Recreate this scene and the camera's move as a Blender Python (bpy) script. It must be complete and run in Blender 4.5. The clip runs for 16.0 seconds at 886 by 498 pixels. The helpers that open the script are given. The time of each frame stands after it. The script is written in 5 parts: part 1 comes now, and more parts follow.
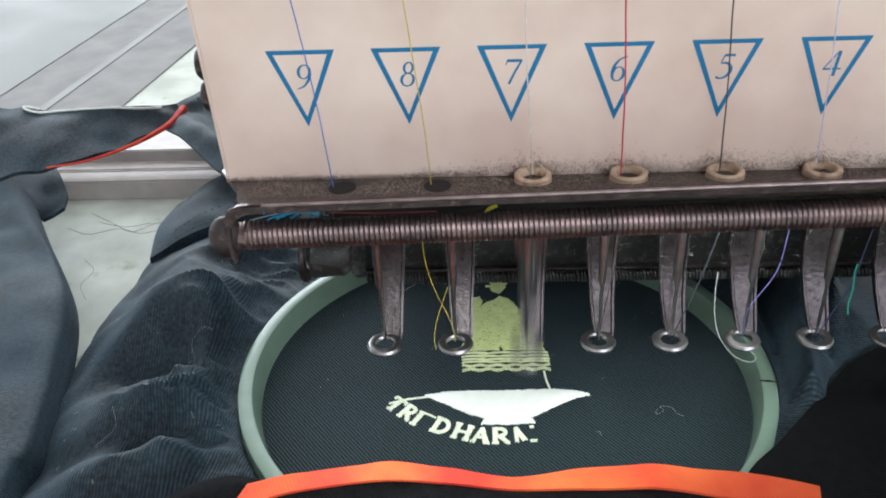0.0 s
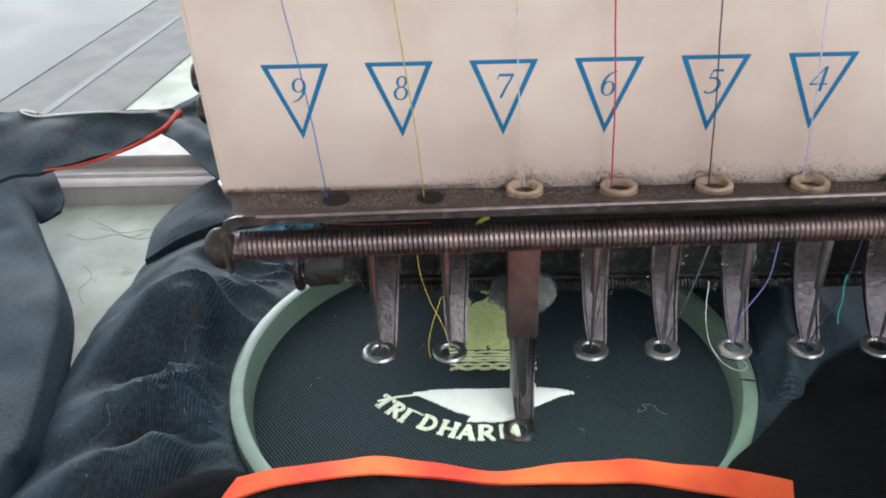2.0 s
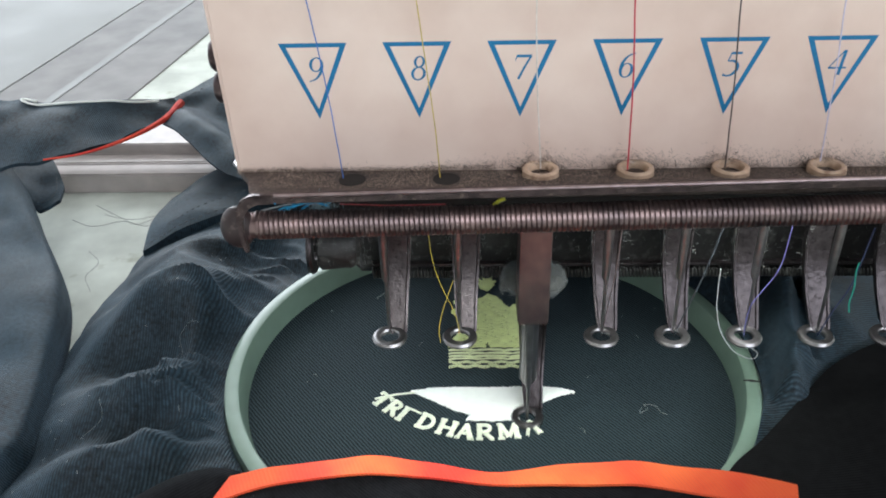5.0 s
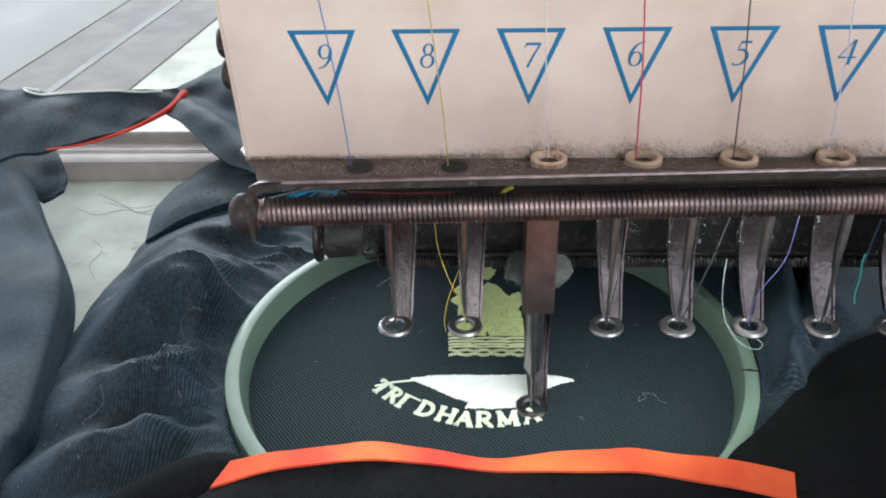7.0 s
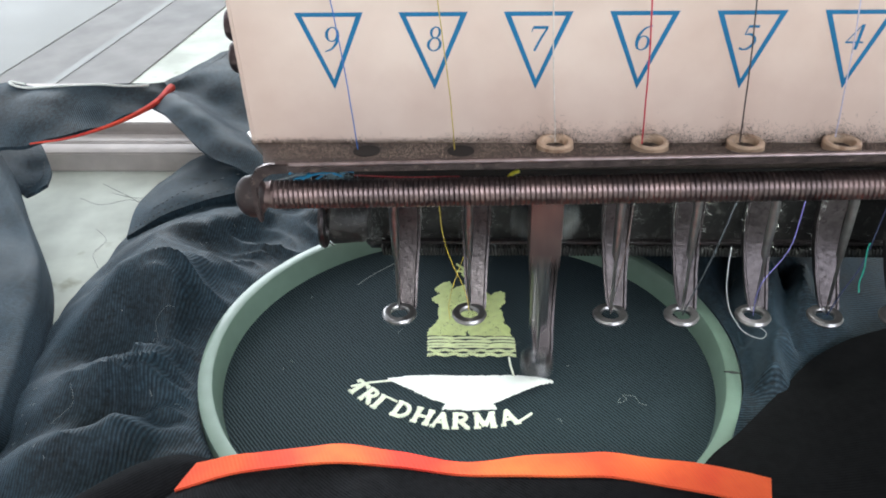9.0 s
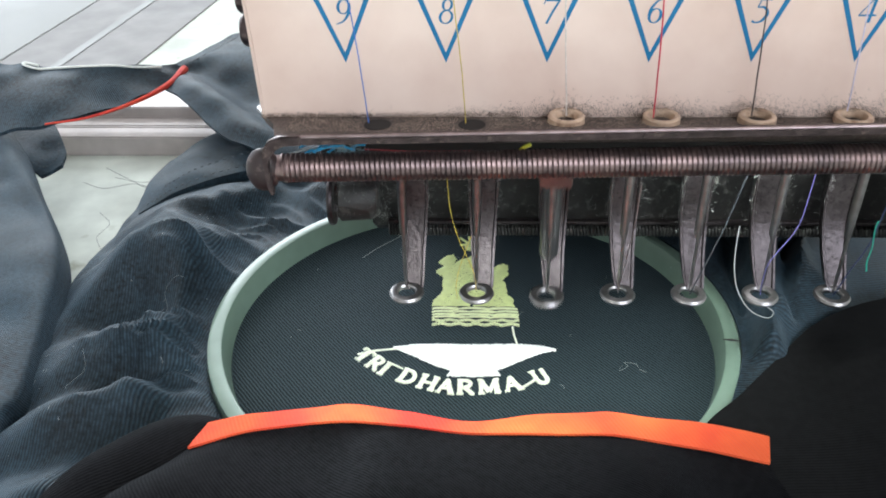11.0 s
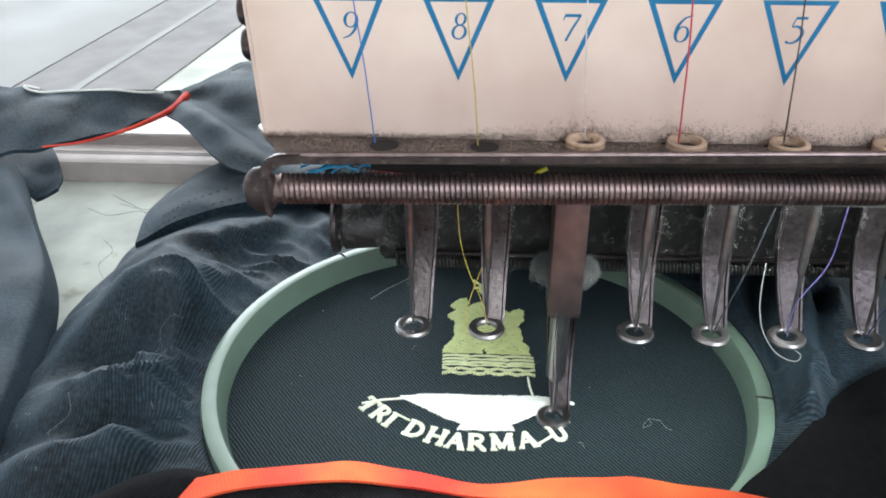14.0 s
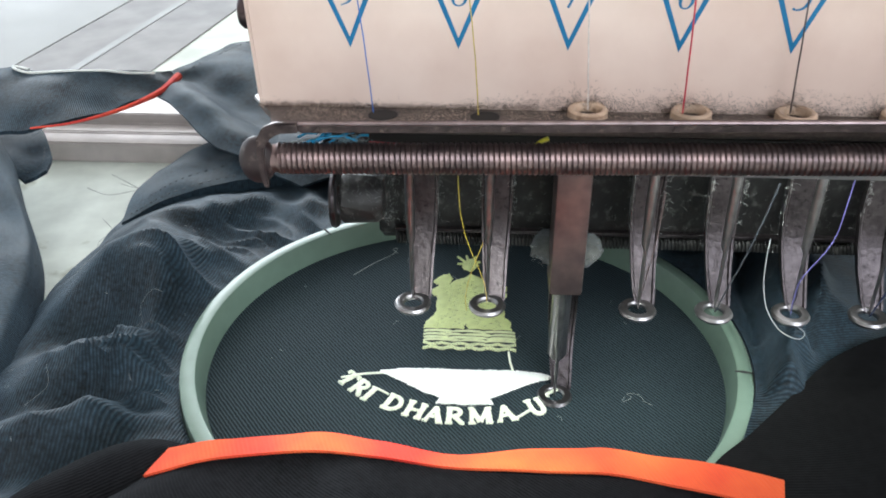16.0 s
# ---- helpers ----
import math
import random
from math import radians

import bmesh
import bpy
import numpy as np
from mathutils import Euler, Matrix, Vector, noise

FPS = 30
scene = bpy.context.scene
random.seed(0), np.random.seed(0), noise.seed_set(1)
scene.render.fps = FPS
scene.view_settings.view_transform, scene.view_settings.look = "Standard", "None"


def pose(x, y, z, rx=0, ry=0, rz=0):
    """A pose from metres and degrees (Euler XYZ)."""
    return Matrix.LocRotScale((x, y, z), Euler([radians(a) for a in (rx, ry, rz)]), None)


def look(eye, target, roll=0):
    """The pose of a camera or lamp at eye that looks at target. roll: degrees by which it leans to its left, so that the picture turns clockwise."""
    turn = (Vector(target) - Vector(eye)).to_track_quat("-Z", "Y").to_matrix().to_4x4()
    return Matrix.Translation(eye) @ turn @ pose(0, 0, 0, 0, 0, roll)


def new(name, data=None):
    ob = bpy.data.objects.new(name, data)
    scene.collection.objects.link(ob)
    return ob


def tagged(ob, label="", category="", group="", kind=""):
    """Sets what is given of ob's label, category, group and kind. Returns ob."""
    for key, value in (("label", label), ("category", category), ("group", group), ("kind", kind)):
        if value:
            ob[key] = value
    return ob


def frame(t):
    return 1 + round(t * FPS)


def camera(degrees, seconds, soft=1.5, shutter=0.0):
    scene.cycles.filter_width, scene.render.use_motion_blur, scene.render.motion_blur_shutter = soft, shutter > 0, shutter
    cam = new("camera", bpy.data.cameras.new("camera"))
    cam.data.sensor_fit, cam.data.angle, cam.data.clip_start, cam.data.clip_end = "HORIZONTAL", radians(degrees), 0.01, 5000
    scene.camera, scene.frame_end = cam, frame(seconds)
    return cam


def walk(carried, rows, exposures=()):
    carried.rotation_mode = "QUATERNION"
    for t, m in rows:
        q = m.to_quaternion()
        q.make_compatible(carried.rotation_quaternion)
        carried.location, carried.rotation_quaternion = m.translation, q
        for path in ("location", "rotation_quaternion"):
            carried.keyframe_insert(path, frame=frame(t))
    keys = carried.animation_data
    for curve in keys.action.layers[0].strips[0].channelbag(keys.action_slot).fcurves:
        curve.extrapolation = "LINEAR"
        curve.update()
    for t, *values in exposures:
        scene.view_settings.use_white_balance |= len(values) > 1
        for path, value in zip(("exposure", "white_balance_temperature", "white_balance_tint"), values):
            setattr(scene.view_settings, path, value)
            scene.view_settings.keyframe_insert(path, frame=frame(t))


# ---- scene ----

# ---------------------------------------------------------------- camera
# Machine space in millimetres: x along the needles, y away from the viewer, z up from the triangle tips.
LIFT = 88.2          # table top is z = 0 in the world


def mm(x, y, z):
    return Vector((x / 1000, y / 1000, (z + LIFT) / 1000))


cam = camera(54.9, 16.0, soft=1.9, shutter=0.3)
# seconds, eye in machine millimetres, yaw, pitch down, roll in radians
PATH = [
    (0, -4.92, -93.22, 41.16, -0.0398, 0.5617, 0.0396),
    (0.5, -5.91, -94.14, 40.82, -0.0414, 0.5602, 0.0377),
    (1, -5.79, -94.35, 41.24, -0.0389, 0.5599, 0.0344),
    (1.5, -5.03, -94.57, 41.82, -0.0376, 0.5582, 0.0363),
    (2, -4.05, -93.87, 42.63, -0.0386, 0.5576, 0.0361),
    (2.5, -5.84, -95.13, 42.67, -0.0418, 0.5587, 0.0354),
    (3, -5.38, -94.59, 42.06, -0.0381, 0.5587, 0.0328),
    (3.5, -5.84, -94.87, 42.67, -0.0379, 0.5579, 0.0317),
    (4, -5.61, -94.49, 40.99, -0.0387, 0.5602, 0.0308),
    (6.5, -6.56, -95.38, 41.59, -0.0393, 0.5684, 0.0230),
    (7, -6.73, -95.06, 40.91, -0.0406, 0.5729, 0.0230),
    (7.5, -7.87, -95.84, 41.11, -0.0410, 0.5702, 0.0188),
    (8, -7.68, -96.42, 41.53, -0.0422, 0.5694, 0.0142),
    (8.5, -7.44, -95.45, 40.71, -0.0401, 0.5733, 0.0185),
    (9, -7.27, -96.03, 39.65, -0.0427, 0.5766, 0.0189),
    (9.5, -7.64, -96.40, 39.18, -0.0436, 0.5839, 0.0197),
    (12, -9.51, -97.38, 37.44, -0.0367, 0.5871, 0.0107),
    (12.5, -9.85, -96.93, 37.47, -0.0349, 0.5852, 0.0065),
    (13, -9.74, -95.42, 35.39, -0.0370, 0.5838, 0.0016),
    (13.5, -9.04, -94.68, 33.06, -0.0467, 0.5631, -0.0006),
    (14, -8.57, -92.05, 33.30, -0.0568, 0.5417, 0.0045),
    (14.5, -9.66, -91.42, 32.64, -0.0635, 0.5512, 0.0093),
    (15, -8.10, -92.34, 32.92, -0.0562, 0.5522, 0.0050),
    (15.5, -8.32, -91.54, 32.41, -0.0638, 0.5577, 0.0064),
    (16, -8.32, -91.57, 31.19, -0.0598, 0.5584, 0.0042),
]


def eye_pose(x, y, z, yaw, pitch, roll):
    eye = mm(x, y, z)
    ahead = Vector((math.sin(yaw) * math.cos(pitch), math.cos(yaw) * math.cos(pitch), -math.sin(pitch)))
    return look(eye, eye + ahead, -math.degrees(roll))


walk(cam, [(t, eye_pose(*row)) for t, *row in PATH], exposures=[(0, -0.22, 6220, 10), (4.2, -0.22, 6220, 10), (8, -0.10, 6220, 10), (9.7, 0.0, 6220, 10), (12, 0.16, 6220, 10), (13, 0.15, 6220, 10), (14, 0.03, 6220, 10), (14.5, -0.04, 6220, 10), (15.5, 0.0, 6220, 10), (16, 0.07, 6220, 10)])

# ---------------------------------------------------------------- light
world = bpy.data.worlds.new("sky")
scene.world = world
world.use_nodes = True
wn = world.node_tree
sky = wn.nodes.new("ShaderNodeTexSky")
sky.sky_type, sky.sun_disc = "NISHITA", False
sky.sun_elevation, sky.sun_rotation = radians(45), radians(250)
wn.nodes["Background"].inputs["Strength"].default_value = 0.12
wn.links.new(sky.outputs[0], wn.nodes["Background"].inputs["Color"])


def window_lamp(name, eye, target, sx, sy, watts, colour, spread=180):
    data = bpy.data.lights.new(name, "AREA")
    data.shape, data.size, data.size_y, data.energy, data.color = "RECTANGLE", sx, sy, watts, colour
    data.spread = radians(spread)
    ob = new(name, data)
    ob.matrix_world = look(eye, target)
    return ob


window_lamp("window_light_side", (-2.17, 1.2, 0.85), (0, 1.2, 0.85), 1.9, 1.4, 18, (0.93, 0.98, 1.0))
window_lamp("window_light_rear", (-0.9, 2.27, 1.0), (-0.9, 0, 1.0), 1.7, 1.3, 72, (0.93, 0.98, 1.0))
window_lamp("window_light_back", (1.35, -1.97, 1.3), (1.0, 0, 1.0), 1.9, 1.0, 43, (0.95, 0.97, 1.0))

# the machine's own work light, a short strip under the head that shines on the stitching
window_lamp("work_light", mm(18, 6.5, -17.2), mm(10, 20, -68), 0.09, 0.006, 0.029, (0.97, 1.0, 0.92), 115)

# ---------------------------------------------------------------- materials
MATS = {}


def mat(name, base, rough=0.5, metal=0.0, vary=0.12, grain=300.0, bump=0.0, bump_scale=900.0, second=None, sheen=0.0,
        twill=0.0, twill_scale=600.0, twill_turn=0.6, spots=0.0, spot_scale=700.0, spot_colour=(0.03, 0.025, 0.02), coat=0.0,
        specular=0.5, gain=1.5, big=25.0, woven=False, rough_yarn=0.6):
    """A principled material with mottling at two scales, optional weave, specks and relief."""
    if name in MATS:
        return MATS[name]
    m = bpy.data.materials.new(name)
    m.use_nodes = True
    nt = m.node_tree
    b = nt.nodes["Principled BSDF"]
    b.inputs["Roughness"].default_value, b.inputs["Metallic"].default_value = rough, metal
    co = nt.nodes.new("ShaderNodeTexCoord")

    def noise_node(scale, detail=4.0):
        n = nt.nodes.new("ShaderNodeTexNoise")
        n.inputs["Scale"].default_value, n.inputs["Detail"].default_value = scale, detail
        nt.links.new(co.outputs["Object"], n.inputs["Vector"])
        return n

    def mixed(a, c, fac, mode="MIX"):
        n = nt.nodes.new("ShaderNodeMix")
        n.data_type, n.blend_type = "RGBA", mode
        for sock, val in ((n.inputs[6], a), (n.inputs[7], c), (n.inputs[0], fac)):
            if hasattr(val, "is_output"):
                nt.links.new(val, sock)
            elif isinstance(val, (int, float)):
                sock.default_value = val
            else:
                sock.default_value = (*val, 1)
        return n.outputs[2]

    fine, wide = noise_node(grain), noise_node(big, 3.0)
    dark = tuple(c * (1 - vary * 1.6) for c in base)
    light = tuple(min(1, c * (1 + vary)) for c in (second or base))
    blend = nt.nodes.new("ShaderNodeMath")
    blend.operation = "ADD"
    half = nt.nodes.new("ShaderNodeMath")
    half.operation = "MULTIPLY"
    half.inputs[1].default_value = 0.5
    nt.links.new(fine.outputs[0], blend.inputs[0])
    nt.links.new(wide.outputs[0], blend.inputs[1])
    nt.links.new(blend.outputs[0], half.inputs[0])
    ramp = nt.nodes.new("ShaderNodeMapRange")
    ramp.inputs[1].default_value, ramp.inputs[2].default_value = 0.36, 0.64
    nt.links.new(half.outputs[0], ramp.inputs[0])
    colour = mixed(dark, light, ramp.outputs[0])
    height = None
    if twill:
        w = nt.nodes.new("ShaderNodeTexWave")
        w.inputs["Scale"].default_value, w.inputs["Distortion"].default_value = twill_scale, rough_yarn
        w.inputs["Detail Scale"].default_value = 2.0
        mp = nt.nodes.new("ShaderNodeMapping")
        mp.inputs["Rotation"].default_value = (0, 0 if woven else 0.5, twill_turn)
        nt.links.new(co.outputs["UV" if woven else "Object"], mp.inputs["Vector"])
        nt.links.new(mp.outputs[0], w.inputs["Vector"])
        worn = nt.nodes.new("ShaderNodeMath")
        worn.operation = "MULTIPLY"
        nt.links.new(w.outputs[0], worn.inputs[0])
        nt.links.new(ramp.outputs[0], worn.inputs[1])
        colour = mixed(colour, tuple(min(1, c * gain + 0.004) for c in base), worn.outputs[0] if woven else w.outputs[0], "MIX") if twill > 0.5 else colour
        height = w.outputs[0]
    if spots:
        s = noise_node(spot_scale, 6.0)
        r = nt.nodes.new("ShaderNodeMapRange")
        r.inputs[1].default_value, r.inputs[2].default_value = 0.62 - spots * 0.2, 0.70
        nt.links.new(s.outputs[0], r.inputs[0])
        colour = mixed(colour, spot_colour, r.outputs[0])
    nt.links.new(colour, b.inputs["Base Color"])
    rv = nt.nodes.new("ShaderNodeMapRange")
    rv.inputs[3].default_value, rv.inputs[4].default_value = max(0.03, rough * 0.75), min(1, rough * 1.3)
    nt.links.new(wide.outputs[0], rv.inputs[0])
    nt.links.new(rv.outputs[0], b.inputs["Roughness"])
    if bump or twill:
        bn = nt.nodes.new("ShaderNodeBump")
        bn.inputs["Strength"].default_value = max(bump, twill * 0.5)
        bn.inputs["Distance"].default_value = 0.0003
        if height is None:
            height = noise_node(bump_scale, 5.0).outputs[0]
        nt.links.new(height, bn.inputs["Height"])
        nt.links.new(bn.outputs[0], b.inputs["Normal"])
    b.inputs["Specular IOR Level"].default_value = specular
    b.inputs["Sheen Weight"].default_value = sheen
    b.inputs["Sheen Roughness"].default_value = 0.45
    b.inputs["Sheen Tint"].default_value = (0.6, 0.8, 1.0, 1)
    b.inputs["Coat Weight"].default_value = coat
    MATS[name] = m
    return m


CREAM = mat("cream_enamel", (0.78, 0.59, 0.505), 0.42, vary=0.06, grain=120, bump=0.06, bump_scale=500, second=(0.80, 0.65, 0.57), big=40)
SCREEN_BLUE = mat("blue_print", (0.005, 0.175, 0.38), 0.5, vary=0.1, grain=900)
RAIL = mat("dusty_black_steel", (0.078, 0.056, 0.048), 0.6, metal=0.2, vary=0.35, grain=900, bump=0.5, bump_scale=2000, spots=0.4, spot_scale=2400, spot_colour=(0.16, 0.13, 0.115), big=90)
LIP = mat("worn_dark_steel", (0.085, 0.062, 0.064), 0.28, metal=0.8, vary=0.35, grain=700, bump=0.3, spots=0.2, spot_scale=1500, spot_colour=(0.16, 0.12, 0.11))
# paler, pinkish steel: the worn lip edge with its highlight put into the colour
LIP_HIGHLIGHT = mat("worn_edge_highlight", (0.34, 0.27, 0.27), 0.4, metal=0.9, vary=0.25, grain=600)
SPRING = mat("browned_spring_steel", (0.20, 0.155, 0.158), 0.38, metal=0.9, vary=0.2, grain=250, second=(0.27, 0.19, 0.18))
CAP = mat("dark_plum_plastic", (0.034, 0.021, 0.022), 0.4, vary=0.3, spots=0.15, spot_scale=900, spot_colour=(0.09, 0.065, 0.06))
STEEL = mat("worn_grey_steel", (0.064, 0.055, 0.058), 0.32, metal=0.85, vary=0.24, grain=900, bump=0.45, bump_scale=1100, spots=0.28, spot_scale=1300, spot_colour=(0.022, 0.019, 0.02), big=160)
NEEDLE = mat("dull_needle_steel", (0.26, 0.25, 0.26), 0.32, metal=0.9, vary=0.15, grain=500)
BRIGHT = mat("bright_steel", (0.31, 0.30, 0.305), 0.3, metal=0.95, vary=0.2, grain=500, bump=0.12)
CERAMIC = mat("ivory_ceramic", (0.60, 0.43, 0.31), 0.35, vary=0.22, grain=500, coat=0.3, spots=0.35, spot_scale=700, spot_colour=(0.28, 0.17, 0.11))
DARK = mat("oily_dark_casting", (0.022, 0.022, 0.022), 0.5, metal=0.2, vary=0.3, grain=300, bump=0.4, spots=0.3, spot_scale=600, spot_colour=(0.075, 0.075, 0.072))
FELT = mat("grey_felt", (0.060, 0.063, 0.060), 0.95, vary=0.25, grain=900, bump=0.9, bump_scale=1800, sheen=0.12)
LINT = mat("pale_lint", (0.34, 0.35, 0.33), 1.0, vary=0.2, grain=900, sheen=0.4)
DUST = mat("brown_lint", (0.12, 0.088, 0.07), 1.0, vary=0.4, grain=900)
HOOP = mat("grey_green_plastic", (0.165, 0.243, 0.192), 0.38, vary=0.06, grain=300, bump=0.05, bump_scale=900, coat=0.15)
CLOTH = mat("black_twill", (0.0055, 0.0085, 0.0100), 0.8, vary=0.5, grain=1500, sheen=0.03, twill=0.9, twill_scale=600, twill_turn=2.53, specular=0.12, gain=7.2, rough_yarn=1.8)
# the placket's own black; on the front fold it stands in for shade
FACING_AND_SHADE = mat("black_facing_and_shade", (0.0042, 0.0042, 0.0050), 0.8, vary=0.4, grain=900, sheen=0.02, twill=0.6, twill_scale=700, twill_turn=0.9, specular=0.07, gain=2.0, woven=True, rough_yarn=2.0)
CLOTH_LEFT = mat("dark_navy_twill", (0.0098, 0.0190, 0.0268), 0.6, vary=0.4, grain=1200, sheen=0.10, twill=0.8, twill_scale=600, twill_turn=0.12, big=60, specular=0.26, gain=3.9, woven=True, rough_yarn=1.5)
LINING = mat("black_lining", (0.0065, 0.0066, 0.0070), 0.9, vary=0.3, grain=700, sheen=0.01, twill=0.4, twill_scale=640, twill_turn=0.9, specular=0.08, woven=True, rough_yarn=2.0)
# near-black that paints the shade of openings onto solid pieces
OPENING_SHADE = mat("painted_opening_shade", (0.006, 0.005, 0.005), 0.9)
ORANGE = mat("orange_tape", (0.80, 0.052, 0.030), 0.8, vary=0.06, grain=60, sheen=0.1, twill=0.5, twill_scale=620, twill_turn=-0.4, second=(0.91, 0.17, 0.047), big=75, specular=0.25, gain=1.15)
PIPING = mat("red_orange_piping", (0.78, 0.04, 0.035), 0.7, vary=0.12, grain=300, second=(0.85, 0.10, 0.05), big=60)
SEAM = mat("grey_seam_thread", (0.07, 0.085, 0.095), 0.7, vary=0.2)
THREAD_PALE = mat("pale_green_thread", (0.62, 0.70, 0.30), 0.5, vary=0.1, grain=600, sheen=0.2, twill=0.5, twill_scale=800, twill_turn=0.1)
THREAD_LIGHT = mat("light_lime_thread", (0.83, 0.87, 0.71), 0.5, vary=0.08, grain=600, sheen=0.2, twill=0.45, twill_scale=900, twill_turn=0.3)
THREAD_BAND = mat("yellow_green_thread", (0.70, 0.76, 0.44), 0.5, vary=0.1, grain=600, sheen=0.2, twill=0.5, twill_scale=800, twill_turn=0.1)
THREAD_WHITE = mat("white_thread", (0.95, 0.97, 0.92), 0.5, vary=0.03, grain=600, sheen=0.3, twill=0.4, twill_scale=800, twill_turn=1.5)
TABLE = mat("pale_green_laminate", (0.72, 0.76, 0.68), 0.7, specular=0.15, vary=0.12, grain=70, second=(0.80, 0.84, 0.76), bump=0.04, big=26, spots=0.05, spot_scale=80, spot_colour=(0.50, 0.52, 0.42))
ALU = mat("brushed_aluminium", (0.58, 0.52, 0.50), 0.55, metal=0.15, vary=0.08, grain=200)
GREY_RAIL = mat("grey_painted_rail", (0.32, 0.315, 0.315), 0.75, specular=0.15, vary=0.06, grain=60, second=(0.40, 0.39, 0.39), big=12)
WHITE = mat("white_board", (0.34, 0.345, 0.34), 0.6, vary=0.03, grain=40, specular=0.2)
WALL = mat("white_wall_paint", (0.78, 0.76, 0.73), 0.8, vary=0.05, grain=30, bump=0.1, bump_scale=200, big=3)
FLOOR = mat("grey_floor_tile", (0.42, 0.40, 0.38), 0.45, vary=0.12, grain=20, big=3)


def thread_mat(name, colour):
    return mat(name, colour, 0.45, vary=0.2, grain=1500, sheen=0.3, twill=0.3, twill_scale=700, twill_turn=1.2)


from mathutils.bvhtree import BVHTree


# ---------------------------------------------------------------- mesh helpers (all in machine millimetres)
def sphere_to_bm(bm, c, r, squash=(1, 1, 1), u=12, v=8):
    out = bmesh.ops.create_uvsphere(bm, u_segments=u, v_segments=v, radius=1)
    for vert in out["verts"]:
        vert.co = Vector((c[0] + vert.co.x * r * squash[0], c[1] + vert.co.y * r * squash[1], c[2] + vert.co.z * r * squash[2]))
    return out["verts"]


def box_bm(x0, x1, y0, y1, z0, z1, bevel=0.0, seg=2, bm=None):
    bm = bm or bmesh.new()
    out = bmesh.ops.create_cube(bm, size=1)
    for v in out["verts"]:
        v.co = Vector(((x0 + x1) / 2 + v.co.x * (x1 - x0), (y0 + y1) / 2 + v.co.y * (y1 - y0), (z0 + z1) / 2 + v.co.z * (z1 - z0)))
    if bevel:
        edges = list({e for v in out["verts"] for e in v.link_edges})
        bmesh.ops.bevel(bm, geom=edges, offset=bevel, segments=seg, affect="EDGES", profile=0.6)
    return bm


def tube_bm(points, radius, sides=6, bm=None, ends=True):
    """A round bar along a line of points; radius may be one number or one a point."""
    bm = bm or bmesh.new()
    pts = [Vector(p) for p in points]
    rad = radius if isinstance(radius, (list, tuple)) else [radius] * len(pts)
    rings, side = [], None
    for i, p in enumerate(pts):
        d = (pts[min(i + 1, len(pts) - 1)] - pts[max(i - 1, 0)]).normalized()
        if side is None:
            side = d.orthogonal().normalized()
        side = (side - d * side.dot(d)).normalized()
        up = d.cross(side)
        rings.append([bm.verts.new(p + rad[i] * (math.cos(a) * side + math.sin(a) * up)) for a in (2 * math.pi * k / sides for k in range(sides))])
    for a, b in zip(rings, rings[1:]):
        for k in range(sides):
            bm.faces.new((a[k], a[(k + 1) % sides], b[(k + 1) % sides], b[k]))
    if ends:
        bm.faces.new(rings[0][::-1])
        bm.faces.new(rings[-1])
    return bm


def lathe_bm(profile, cx, cy, n=40, sy=1.0, bm=None):
    """A closed profile of (radius, z) turned about an upright axis."""
    bm = bm or bmesh.new()
    rings = [[bm.verts.new((cx + r * math.cos(a), cy + r * sy * math.sin(a), z)) for r, z in profile] for a in (2 * math.pi * k / n for k in range(n))]
    m = len(profile)
    for i in range(n):
        a, b = rings[i], rings[(i + 1) % n]
        for j in range(m):
            bm.faces.new((a[j], b[j], b[(j + 1) % m], a[(j + 1) % m]))
    return bm


def prism_bm(outline, y0, y1, axis="y", bm=None, bevel=0.0):
    """An outline of pairs pushed along one axis: (x, z) along y, (x, y) along z, (y, z) along x."""
    bm = bm or bmesh.new()
    put = {"y": lambda a, b, c: (a, c, b), "z": lambda a, b, c: (a, b, c), "x": lambda a, b, c: (c, a, b)}[axis]
    lo = [bm.verts.new(put(a, b, y0)) for a, b in outline]
    hi = [bm.verts.new(put(a, b, y1)) for a, b in outline]
    n = len(outline)
    faces = [bm.faces.new(lo), bm.faces.new(hi[::-1])]
    faces += [bm.faces.new((lo[i], hi[i], hi[(i + 1) % n], lo[(i + 1) % n])) for i in range(n)]
    bmesh.ops.recalc_face_normals(bm, faces=faces)
    if bevel:
        bmesh.ops.bevel(bm, geom=list({e for f in faces for e in f.edges}), offset=bevel, segments=2, affect="EDGES")
    return bm


def spline(points, n):
    """n points evenly along a smooth line through the given ones."""
    p = [Vector(q) for q in points]
    p = [2 * p[0] - p[1]] + p + [2 * p[-1] - p[-2]]
    out, spans = [], len(p) - 3
    for i in range(n):
        s = i * spans / (n - 1)
        k = min(int(s), spans - 1)
        u = s - k
        a, b, c, d = p[k:k + 4]
        out.append(0.5 * (2 * b + (c - a) * u + (2 * a - 5 * b + 4 * c - d) * u * u + (3 * b - a - 3 * c + d) * u ** 3))
    return out


